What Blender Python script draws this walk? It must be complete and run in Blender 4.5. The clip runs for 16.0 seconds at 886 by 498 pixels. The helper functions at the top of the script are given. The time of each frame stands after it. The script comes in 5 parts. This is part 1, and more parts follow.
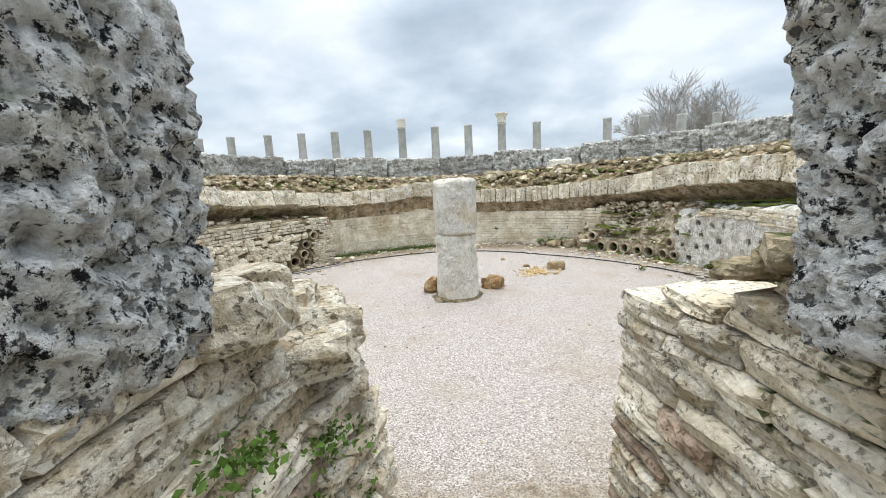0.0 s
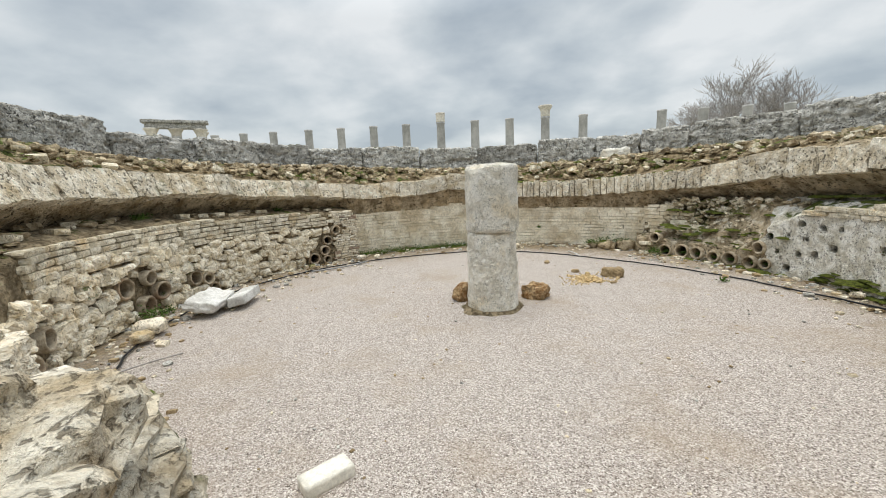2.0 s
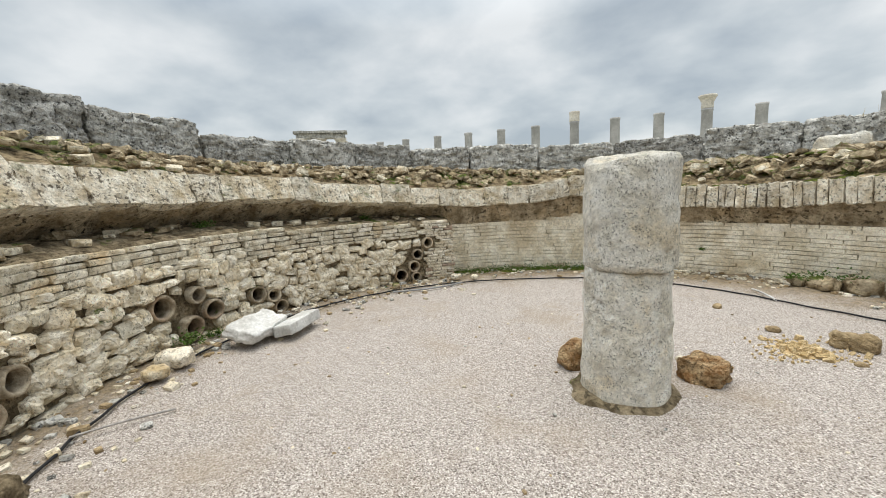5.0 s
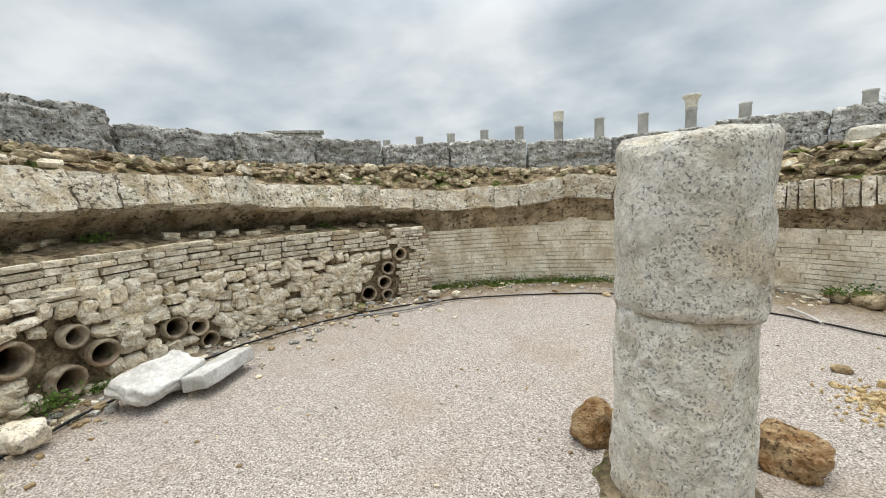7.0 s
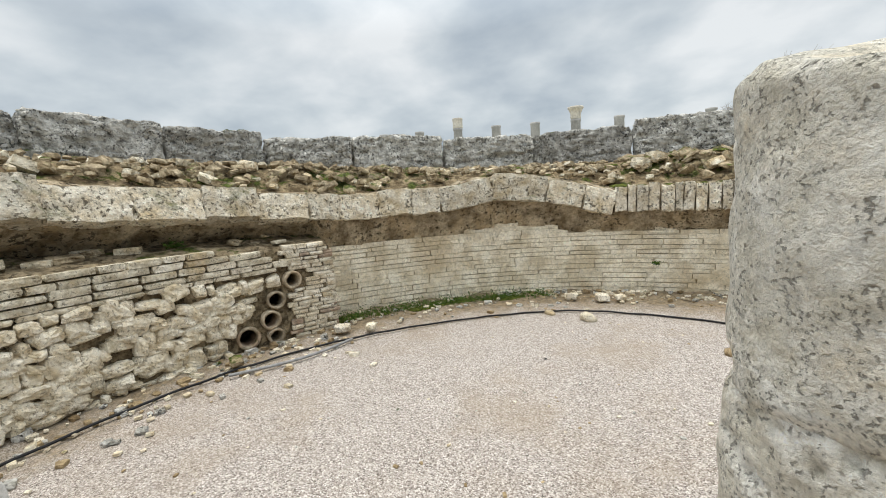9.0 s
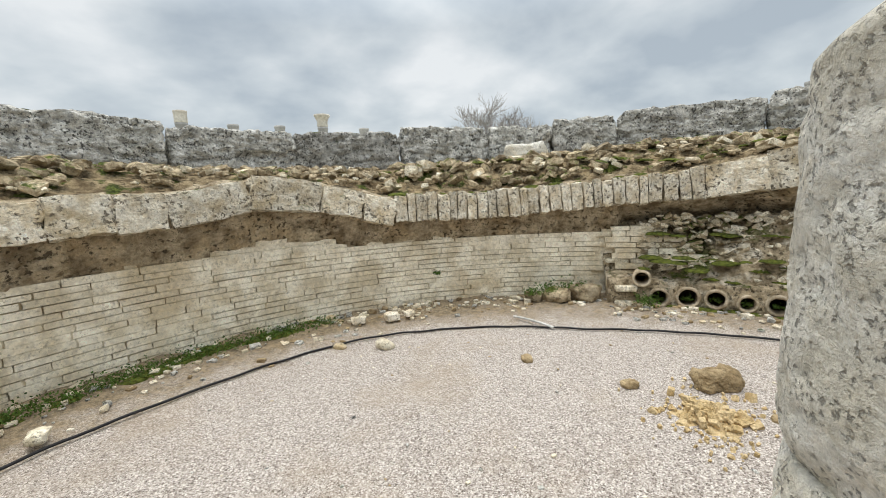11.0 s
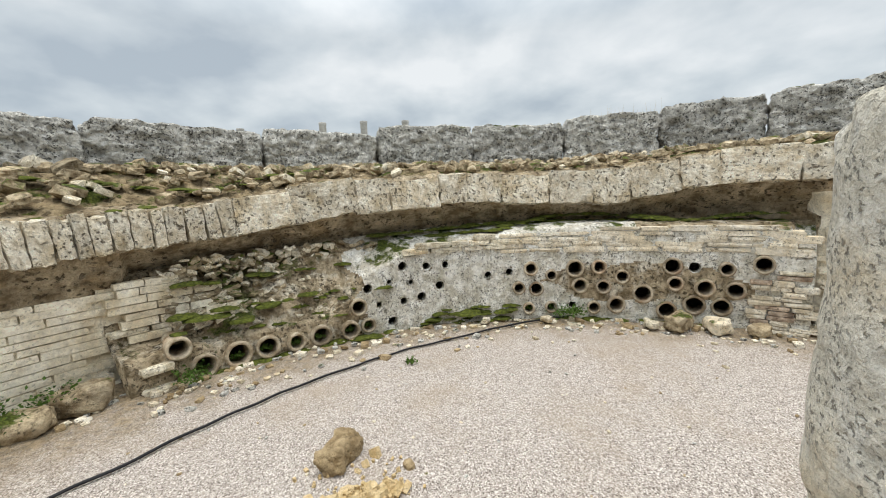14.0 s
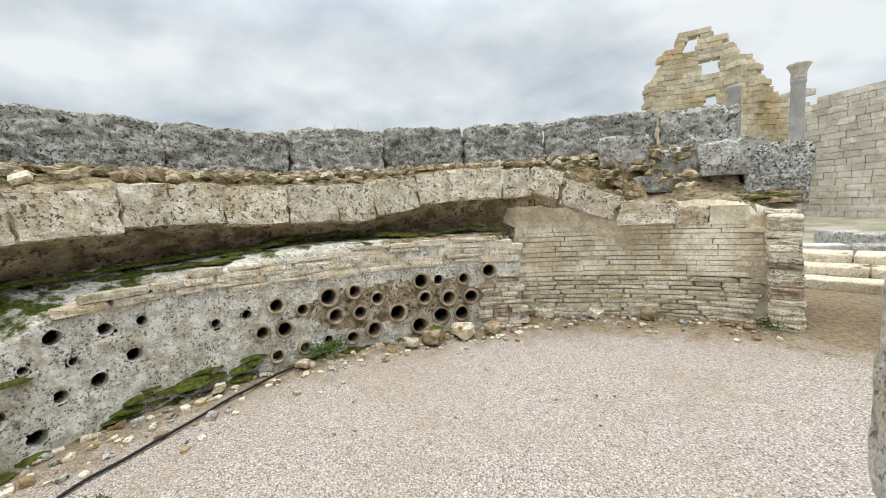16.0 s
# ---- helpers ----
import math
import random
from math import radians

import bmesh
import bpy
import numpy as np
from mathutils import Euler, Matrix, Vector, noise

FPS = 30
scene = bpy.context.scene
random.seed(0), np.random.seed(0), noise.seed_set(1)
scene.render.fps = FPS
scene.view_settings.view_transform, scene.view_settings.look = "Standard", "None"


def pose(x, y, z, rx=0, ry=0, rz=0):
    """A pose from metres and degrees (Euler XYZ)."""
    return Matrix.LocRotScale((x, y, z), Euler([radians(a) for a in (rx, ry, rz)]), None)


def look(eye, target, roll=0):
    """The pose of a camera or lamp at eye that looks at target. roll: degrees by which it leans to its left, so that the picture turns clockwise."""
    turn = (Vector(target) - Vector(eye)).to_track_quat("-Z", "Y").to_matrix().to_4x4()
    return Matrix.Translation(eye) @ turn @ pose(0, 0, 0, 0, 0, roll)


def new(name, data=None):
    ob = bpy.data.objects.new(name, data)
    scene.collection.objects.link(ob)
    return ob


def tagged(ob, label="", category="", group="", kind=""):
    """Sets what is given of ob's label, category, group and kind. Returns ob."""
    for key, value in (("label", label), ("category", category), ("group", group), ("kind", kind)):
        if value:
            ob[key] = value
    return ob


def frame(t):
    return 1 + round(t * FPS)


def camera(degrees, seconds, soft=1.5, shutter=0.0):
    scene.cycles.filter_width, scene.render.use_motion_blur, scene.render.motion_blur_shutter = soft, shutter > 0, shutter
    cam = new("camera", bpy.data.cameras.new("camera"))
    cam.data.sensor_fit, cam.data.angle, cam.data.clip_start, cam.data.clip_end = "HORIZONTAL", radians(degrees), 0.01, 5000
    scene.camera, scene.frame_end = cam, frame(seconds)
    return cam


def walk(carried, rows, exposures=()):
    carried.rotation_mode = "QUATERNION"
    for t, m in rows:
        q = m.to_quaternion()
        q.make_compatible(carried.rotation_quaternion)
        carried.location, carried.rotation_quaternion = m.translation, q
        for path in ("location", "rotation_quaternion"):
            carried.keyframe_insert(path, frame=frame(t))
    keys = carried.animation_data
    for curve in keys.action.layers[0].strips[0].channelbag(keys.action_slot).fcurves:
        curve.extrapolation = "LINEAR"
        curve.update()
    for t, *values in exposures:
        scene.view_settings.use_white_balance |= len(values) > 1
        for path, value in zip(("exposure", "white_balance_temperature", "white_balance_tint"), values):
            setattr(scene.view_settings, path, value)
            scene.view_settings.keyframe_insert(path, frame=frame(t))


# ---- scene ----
cam = camera(95.9, 16.0, soft=0.95)
PATH = [
    (0, (0.592, 0.117, 1.706), (0.443, 2.084, 1.378), -3.0),
    (0.5, (0.636, 0.371, 1.674), (0.462, 2.338, 1.357), -2.7),
    (1, (0.635, 0.602, 1.631), (0.465, 2.57, 1.316), -2.5),
    (1.5, (0.588, 0.881, 1.602), (0.402, 2.847, 1.284), -2.6),
    (2, (0.58, 1.137, 1.574), (0.243, 3.08, 1.241), -2.5),
    (2.5, (0.527, 1.402, 1.542), (-0.054, 3.286, 1.204), -2.6),
    (3, (0.508, 1.629, 1.533), (-0.264, 3.444, 1.201), -2.9),
    (3.5, (0.482, 1.873, 1.526), (-0.391, 3.647, 1.218), -3.1),
    (4, (0.492, 2.138, 1.524), (-0.437, 3.886, 1.237), -2.7),
    (4.2, (0.549, 2.306, 1.531), (-0.399, 4.046, 1.256), -2.8),
    (6.3, (0.345, 3.479, 1.55), (-0.538, 5.236, 1.258), -1.8),
    (6.5, (0.308, 3.591, 1.532), (-0.577, 5.347, 1.243), -2.2),
    (7, (0.129, 3.863, 1.533), (-0.734, 5.647, 1.259), -2.7),
    (7.5, (-0.01, 4.144, 1.536), (-0.825, 5.951, 1.273), -3.4),
    (8, (-0.162, 4.461, 1.514), (-0.903, 6.302, 1.267), -3.8),
    (8.2, (-0.235, 4.554, 1.503), (-0.926, 6.415, 1.258), -4.0),
    (10.3, (-0.600, 5.568, 1.49), (-0.327, 7.535, 1.198), -2.6),
    (10.5, (-0.609, 5.642, 1.49), (-0.213, 7.587, 1.205), -3.0),
    (11, (-0.702, 5.840, 1.505), (0.071, 7.661, 1.217), -2.8),
    (11.5, (-0.661, 6.102, 1.529), (0.481, 7.72, 1.251), -2.4),
    (12, (-0.632, 6.314, 1.534), (0.839, 7.645, 1.279), -2.1),
    (12.5, (-0.599, 6.527, 1.545), (1.121, 7.52, 1.308), -2.1),
    (13, (-0.492, 6.696, 1.534), (1.384, 7.351, 1.301), -2.4),
    (13.5, (-0.328, 6.857, 1.557), (1.634, 7.161, 1.316), -2.2),
    (14, (-0.168, 6.978, 1.589), (1.814, 6.907, 1.329), -2.1),
    (14.5, (0.028, 7.132, 1.566), (1.957, 6.658, 1.332), -2.1),
    (15, (0.209, 7.147, 1.559), (2.029, 6.35, 1.334), -2.5),
    (15.5, (0.489, 7.184, 1.556), (2.145, 6.083, 1.345), -2.8),
    (16, (0.7, 7.168, 1.563), (2.145, 5.801, 1.349), -2.7),
]
walk(cam, [(t, look(eye, target, roll)) for t, eye, target, roll in PATH],
     [(0.0, 0.55, 6500, 10), (0.5, 0.42, 6650, 10), (1.0, 0.27, 6850, 10), (2.0, 0.22, 6950, 10), (8.0, 0.27, 6950, 10), (12.0, 0.3, 6950, 10), (16.0, 0.36, 6950, 10)])

# ---- light ----
world = bpy.data.worlds.new("overcast_sky")
scene.world = world
world.use_nodes = True
wn, wl = world.node_tree.nodes, world.node_tree.links
wn.clear()


def wnode(kind, **inputs):
    n = wn.new(kind)
    for k, v in inputs.items():
        n.inputs[k].default_value = v
    return n


w_out = wn.new("ShaderNodeOutputWorld")
w_bg = wn.new("ShaderNodeBackground")
w_sky = wn.new("ShaderNodeTexSky")
w_sky.sky_type, w_sky.sun_disc = "NISHITA", False
w_sky.sun_elevation, w_sky.sun_rotation = radians(88), radians(-25)
w_tc = wn.new("ShaderNodeTexCoord")
w_sep = wn.new("ShaderNodeSeparateXYZ")
wl.new(w_tc.outputs["Generated"], w_sep.inputs[0])
w_add = wn.new("ShaderNodeMath"); w_add.operation = "ADD"; w_add.inputs[1].default_value = 0.34
w_abs = wn.new("ShaderNodeMath"); w_abs.operation = "ABSOLUTE"
wl.new(w_sep.outputs["Z"], w_abs.inputs[0]); wl.new(w_abs.outputs[0], w_add.inputs[0])
w_div = wn.new("ShaderNodeVectorMath"); w_div.operation = "DIVIDE"
w_comb = wn.new("ShaderNodeCombineXYZ"); w_comb.inputs[2].default_value = 1.0
wl.new(w_add.outputs[0], w_comb.inputs[0]); wl.new(w_add.outputs[0], w_comb.inputs[1])
wl.new(w_tc.outputs["Generated"], w_div.inputs[0]); wl.new(w_comb.outputs[0], w_div.inputs[1])
w_n1 = wn.new("ShaderNodeTexNoise"); w_n1.inputs["Scale"].default_value = 2.1; w_n1.inputs["Detail"].default_value = 6.0
w_n1.inputs["Roughness"].default_value = 0.48; w_n1.inputs["Distortion"].default_value = 0.1
wl.new(w_div.outputs[0], w_n1.inputs["Vector"])
w_ramp = wn.new("ShaderNodeValToRGB")
w_ramp.color_ramp.elements[0].position, w_ramp.color_ramp.elements[0].color = 0.36, (0.315, 0.375, 0.44, 1)
w_ramp.color_ramp.elements[1].position, w_ramp.color_ramp.elements[1].color = 0.66, (0.61, 0.655, 0.7, 1)
w_mid = w_ramp.color_ramp.elements.new(0.5); w_mid.color = (0.44, 0.5, 0.555, 1)
wl.new(w_n1.outputs["Fac"], w_ramp.inputs[0])
w_mix = wn.new("ShaderNodeMix"); w_mix.data_type = "RGBA"; w_mix.blend_type = "ADD"; w_mix.inputs[0].default_value = 0.012
wl.new(w_ramp.outputs[0], w_mix.inputs[6]); wl.new(w_sky.outputs[0], w_mix.inputs[7])
wl.new(w_mix.outputs[2], w_bg.inputs["Color"])
# an overcast sky is brightest overhead
w_zen = wn.new("ShaderNodeMapRange")
w_zen.inputs["From Min"].default_value, w_zen.inputs["From Max"].default_value = 0.35, 1.0
w_zen.inputs["To Min"].default_value, w_zen.inputs["To Max"].default_value = 1.0, 2.9
wl.new(w_sep.outputs["Z"], w_zen.inputs["Value"])
wl.new(w_zen.outputs[0], w_bg.inputs["Strength"])
wl.new(w_bg.outputs[0], w_out.inputs[0])

sun = new("sun", bpy.data.lights.new("sun", "SUN"))
sun.data.energy, sun.data.angle, sun.data.color = 1.5, radians(40), (1.0, 0.94, 0.84)
sun.matrix_world = look((-0.5, 7, 34), (0, 6, 0))


# ---- materials ----
def mat(name, dark, light, scale=4.0, rough=0.9, spots=None, spot_amount=0.0, spot_scale=9.0, stain=None, stain_amount=0.0,
        stain_scale=1.6, pits=0.0, pit_scale=30.0, bump=0.35, grain=60.0, vary=0.12, moss=0.0, depth=0.02, edge=0.1, cover=0.535):
    """A weathered mineral surface: two tones, lichen spots, stains, pits, moss on upward faces, and a tone for each piece."""
    m = bpy.data.materials.new(name)
    m.use_nodes = True
    nt = m.node_tree
    nd, lk = nt.nodes, nt.links
    bsdf = nd["Principled BSDF"]
    bsdf.inputs["Roughness"].default_value = rough
    bsdf.inputs["Specular IOR Level"].default_value = 0.2
    geo, info = nd.new("ShaderNodeNewGeometry"), nd.new("ShaderNodeObjectInfo")

    def noise_tex(s, detail=6.0, rg=0.6, kind="ShaderNodeTexNoise"):
        n = nd.new(kind)
        n.inputs["Scale"].default_value = s
        n.inputs["Detail"].default_value = detail
        n.inputs["Roughness"].default_value = rg
        lk.new(geo.outputs["Position"], n.inputs["Vector"])
        return n.outputs["Fac"]

    def ramp(src, a, b):
        r = nd.new("ShaderNodeMapRange")
        r.interpolation_type = "SMOOTHSTEP"
        r.inputs["From Min"].default_value, r.inputs["From Max"].default_value = a, b
        lk.new(src, r.inputs["Value"])
        return r.outputs[0]

    def blend(fac, a, b, how="MIX"):
        x = nd.new("ShaderNodeMix")
        x.data_type, x.blend_type = "RGBA", how
        for sock, v in ((x.inputs[0], fac), (x.inputs[6], a), (x.inputs[7], b)):
            if isinstance(v, (int, float)):
                sock.default_value = v
            elif isinstance(v, tuple):
                sock.default_value = (*v, 1)
            else:
                lk.new(v, sock)
        return x.outputs[2]

    def times(a, b, how="MULTIPLY"):
        x = nd.new("ShaderNodeMath")
        x.operation = how
        for sock, v in zip(x.inputs, (a, b)):
            if isinstance(v, (int, float)):
                sock.default_value = v
            else:
                lk.new(v, sock)
        return x.outputs[0]

    col = blend(ramp(noise_tex(scale, 8, 0.65), 0.35, 0.65), dark, light)
    fine = noise_tex(grain, 4, 0.7)
    if stain:
        col = blend(times(ramp(noise_tex(stain_scale, 5, 0.62), 0.5, 0.66), stain_amount), col, stain)
    if spots:
        f = ramp(noise_tex(spot_scale, 10, 0.8), cover, cover + edge)
        if cover > 0.53:
            f = times(f, ramp(noise_tex(spot_scale * 0.16, 4, 0.6), 0.42, 0.58))
        col = blend(times(f, spot_amount), col, spots)
    speck = nd.new("ShaderNodeMapRange")
    speck.inputs["From Min"].default_value, speck.inputs["From Max"].default_value = 0.3, 0.7
    speck.inputs["To Min"].default_value, speck.inputs["To Max"].default_value = 0.72, 1.38
    lk.new(noise_tex(grain * 0.55, 5, 0.75), speck.inputs["Value"])
    grey = nd.new("ShaderNodeCombineColor")
    for s in grey.inputs:
        lk.new(speck.outputs[0], s)
    col = blend(0.75, col, grey.outputs[0], "MULTIPLY")
    tone = nd.new("ShaderNodeMapRange")
    tone.inputs["To Min"].default_value, tone.inputs["To Max"].default_value = 1 - vary, 1 + vary * 0.6
    lk.new(info.outputs["Random"], tone.inputs["Value"])
    hs = nd.new("ShaderNodeHueSaturation")
    lk.new(tone.outputs[0], hs.inputs["Value"])
    lk.new(col, hs.inputs["Color"])
    col = hs.outputs[0]
    height = fine
    if pits:
        hole = times(ramp(noise_tex(pit_scale, 3, 0.55), 0.55, 0.64), ramp(noise_tex(pit_scale * 0.16, 4, 0.6), 0.4, 0.55))
        col = blend(times(hole, pits), col, tuple(c * 0.3 for c in dark))
        height = times(times(hole, -1.6), fine, "ADD")
    if moss:
        sep = nd.new("ShaderNodeSeparateXYZ")
        lk.new(geo.outputs["Normal"], sep.inputs[0])
        f = times(ramp(sep.outputs["Z"], 0.15, 0.75), ramp(noise_tex(2.6, 6, 0.65), 0.62 - 0.2 * moss, 0.7 - 0.2 * moss))
        col = blend(f, col, blend(ramp(noise_tex(35, 3, 0.6), 0.4, 0.65), (0.045, 0.06, 0.012), (0.13, 0.16, 0.03)))
    lk.new(col, bsdf.inputs["Base Color"])
    coarse = noise_tex(scale * 3.5, 6, 0.6)
    bp = nd.new("ShaderNodeBump")
    bp.inputs["Strength"].default_value, bp.inputs["Distance"].default_value = bump, depth
    lk.new(times(height, times(coarse, 1.4), "ADD"), bp.inputs["Height"])
    lk.new(bp.outputs[0], bsdf.inputs["Normal"])
    return m


def plain(name, colour, rough=0.8, tint=0.25, scale=20.0):
    return mat(name, tuple(c * (1 - tint) for c in colour), colour, scale=scale, rough=rough, bump=0.2, depth=0.01)


M_CAP = mat("grey_lichen_limestone", (0.42, 0.405, 0.36), (0.84, 0.82, 0.765), scale=9, spots=(0.03, 0.029, 0.026), spot_amount=0.9, spot_scale=22,
            stain=(0.84, 0.83, 0.8), stain_amount=0.6, stain_scale=17, pits=0.95, pit_scale=34, bump=0.9, grain=45, moss=0.25, depth=0.04, edge=0.045, cover=0.533, vary=0.22)
M_GATE = mat("pitted_lichen_block", (0.62, 0.61, 0.58), (0.97, 0.965, 0.95), scale=26, spots=(0.015, 0.015, 0.017), spot_amount=1.0, spot_scale=30,
             stain=(0.5, 0.4, 0.18), stain_amount=0.3, stain_scale=6, pits=1.0, pit_scale=46, bump=0.8, grain=80, moss=0.12, depth=0.03, edge=0.04, cover=0.53)
M_CREAM = mat("cream_travertine", (0.55, 0.47, 0.33), (0.93, 0.865, 0.71), scale=9, spots=(0.18, 0.13, 0.07), spot_amount=0.85, spot_scale=20,
              stain=(0.58, 0.41, 0.2), stain_amount=0.6, stain_scale=3, pits=0.7, pit_scale=65, bump=0.65, grain=50, vary=0.25, moss=0.1, depth=0.022, edge=0.09)
M_WHITE = mat("whitish_limestone", (0.68, 0.585, 0.43), (0.96, 0.905, 0.785), scale=8, spots=(0.22, 0.155, 0.08), spot_amount=0.85, spot_scale=20,
              stain=(0.58, 0.44, 0.24), stain_amount=0.55, stain_scale=4.0, pits=0.8, pit_scale=60, bump=0.6, grain=60, vary=0.16, moss=0.15, depth=0.022, edge=0.08)
M_PLASTER = mat("stained_lime_plaster", (0.66, 0.57, 0.41), (0.96, 0.895, 0.745), scale=3.5, spots=(0.3, 0.22, 0.12), spot_amount=0.6, spot_scale=16,
                stain=(0.54, 0.42, 0.25), stain_amount=0.6, stain_scale=1.4, pits=0.4, pit_scale=55, bump=0.4, grain=45, vary=0.07, edge=0.09)
# brown to tan mortar with darker spots, for the wall outside its plaster zone
M_SOFFIT = mat("spotted_brown_mortar", (0.27, 0.2, 0.12), (0.78, 0.65, 0.46), scale=6, spots=(0.06, 0.045, 0.03), spot_amount=0.85, spot_scale=12,
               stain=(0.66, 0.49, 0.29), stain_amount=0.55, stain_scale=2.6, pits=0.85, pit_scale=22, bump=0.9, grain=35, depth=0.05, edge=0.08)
# mortar brown, deepened so gaps between stones hold their shadow in the colour
M_MORTAR = mat("brown_rubble_mortar", (0.1, 0.074, 0.042), (0.36, 0.285, 0.18), scale=8, spots=(0.05, 0.038, 0.024), spot_amount=0.7, spot_scale=15,
               stain=(0.6, 0.5, 0.35), stain_amount=0.3, stain_scale=6, bump=0.9, grain=30, moss=0.3, depth=0.04, pits=0.6, pit_scale=25)
M_PIPEWALL = mat("speckled_white_plaster", (0.6, 0.555, 0.455), (0.96, 0.94, 0.875), scale=9, spots=(0.05, 0.047, 0.036), spot_amount=1.0, spot_scale=30,
                 stain=(0.36, 0.32, 0.2), stain_amount=0.4, stain_scale=2.6, pits=0.8, pit_scale=48, bump=0.7, grain=50, moss=0.45, depth=0.03, cover=0.532, edge=0.06)
M_SLOPE = mat("mossy_rubble_fill", (0.12, 0.084, 0.045), (0.4, 0.31, 0.185), scale=7, spots=(0.05, 0.04, 0.024), spot_amount=0.8, spot_scale=12,
              stain=(0.52, 0.41, 0.25), stain_amount=0.55, stain_scale=3, bump=0.9, grain=25, moss=0.5, depth=0.05, pits=0.6, pit_scale=20)
M_CORE = mat("crumbling_wall_core", (0.22, 0.165, 0.095), (0.62, 0.51, 0.355), scale=7, spots=(0.05, 0.038, 0.024), spot_amount=0.8, spot_scale=16,
             stain=(0.88, 0.81, 0.67), stain_amount=0.75, stain_scale=5, bump=0.9, grain=30, moss=0.4, depth=0.04, pits=0.8, pit_scale=26, edge=0.07)
M_JAMB = mat("dirty_cream_slab", (0.62, 0.51, 0.35), (0.96, 0.9, 0.76), scale=14, spots=(0.1, 0.08, 0.05), spot_amount=0.65, spot_scale=26,
             stain=(0.6, 0.42, 0.22), stain_amount=0.4, stain_scale=6, pits=0.8, pit_scale=55, bump=0.8, grain=80, vary=0.25, moss=0.15, edge=0.07, depth=0.03)
M_BANK = mat("brown_bank_stone", (0.2, 0.145, 0.082), (0.56, 0.46, 0.31), scale=9, spots=(0.06, 0.05, 0.032), spot_amount=0.8, spot_scale=20,
             stain=(0.64, 0.55, 0.4), stain_amount=0.5, stain_scale=4, bump=0.7, grain=40, vary=0.35, moss=0.5, depth=0.03, edge=0.07)
M_CLAY = mat("weathered_clay_pipe", (0.28, 0.215, 0.14), (0.56, 0.48, 0.36), scale=9, spots=(0.1, 0.09, 0.06), spot_amount=0.6, spot_scale=13,
             stain=(0.44, 0.25, 0.15), stain_amount=0.4, stain_scale=2.5, bump=0.5, vary=0.25, moss=0.1)
# near-black brown for the discs that close the pipe bores
M_BORE_END = mat("near_black_bore_end", (0.03, 0.025, 0.018), (0.09, 0.07, 0.045), scale=12, bump=0.8, moss=0.35)
M_BRICK = mat("worn_terracotta", (0.34, 0.235, 0.16), (0.6, 0.48, 0.37), scale=12, spots=(0.62, 0.57, 0.48), spot_amount=0.7, spot_scale=14, bump=0.6, vary=0.25, pits=0.6, pit_scale=45,
              stain=(0.1, 0.085, 0.07), stain_amount=0.5, stain_scale=8)
M_DRUM = mat("white_crusted_limestone", (0.74, 0.69, 0.575), (0.98, 0.955, 0.88), scale=6, spots=(0.1, 0.09, 0.07), spot_amount=0.6, spot_scale=30, edge=0.06,
             stain=(0.7, 0.55, 0.31), stain_amount=0.55, stain_scale=3.0, pits=0.7, pit_scale=80, bump=0.8, grain=75, moss=0.3, depth=0.03, cover=0.565)
M_OCHRE = mat("ochre_rock", (0.27, 0.19, 0.1), (0.55, 0.42, 0.25), scale=7, spots=(0.07, 0.055, 0.035), spot_amount=0.6, spot_scale=9, bump=0.9, grain=30, depth=0.04, vary=0.2)
M_ORANGE = mat("orange_crumbled_rock", (0.42, 0.22, 0.09), (0.72, 0.52, 0.3), scale=11, spots=(0.16, 0.08, 0.04), spot_amount=0.7, spot_scale=26, pits=0.7, pit_scale=40, bump=1.0, grain=30, depth=0.05)
M_SAND = mat("yellow_sandy_crumble", (0.52, 0.37, 0.18), (0.7, 0.55, 0.33), scale=14, bump=0.9, grain=70, depth=0.02)
M_MARBLE = mat("white_marble", (0.46, 0.45, 0.42), (0.68, 0.675, 0.65), scale=4, spots=(0.4, 0.38, 0.33), spot_amount=0.35, spot_scale=8, bump=0.25, rough=0.7)
M_HOSE = plain("black_hose", (0.02, 0.02, 0.022), 0.5)
M_GREYHOSE = plain("grey_plastic_pipe", (0.3, 0.3, 0.3), 0.5)
M_GRANITE = mat("grey_granite_shaft", (0.34, 0.335, 0.32), (0.48, 0.47, 0.45), scale=1.2, spots=(0.22, 0.215, 0.2), spot_amount=0.4, spot_scale=3, bump=0.3)
M_TOWER = mat("golden_ashlar", (0.5, 0.41, 0.27), (0.74, 0.67, 0.53), scale=0.6, spots=(0.24, 0.2, 0.14), spot_amount=0.5, spot_scale=1.2,
              stain=(0.5, 0.36, 0.17), stain_amount=0.7, stain_scale=0.35, bump=0.5, vary=0.25, grain=12, depth=0.08)
M_RUIN = mat("pale_ashlar", (0.55, 0.5, 0.42), (0.75, 0.71, 0.63), scale=0.8, spots=(0.3, 0.27, 0.22), spot_amount=0.5, spot_scale=1.4, bump=0.4, vary=0.18, grain=12, depth=0.08)
M_EARTH = mat("dry_grassy_ground", (0.2, 0.19, 0.13), (0.42, 0.39, 0.32), scale=0.5, spots=(0.12, 0.16, 0.05), spot_amount=0.5, spot_scale=0.9, bump=0.3)
M_LEAF = plain("green_leaves", (0.1, 0.18, 0.03), 0.6, 0.5, 60)
M_MOSS = mat("bright_moss", (0.045, 0.055, 0.012), (0.15, 0.175, 0.03), scale=30, bump=0.8, grain=160, depth=0.015)
M_TWIG = plain("grey_twigs", (0.4, 0.375, 0.35), 0.9)
M_DRY = plain("dry_stalks", (0.4, 0.33, 0.2), 0.9)


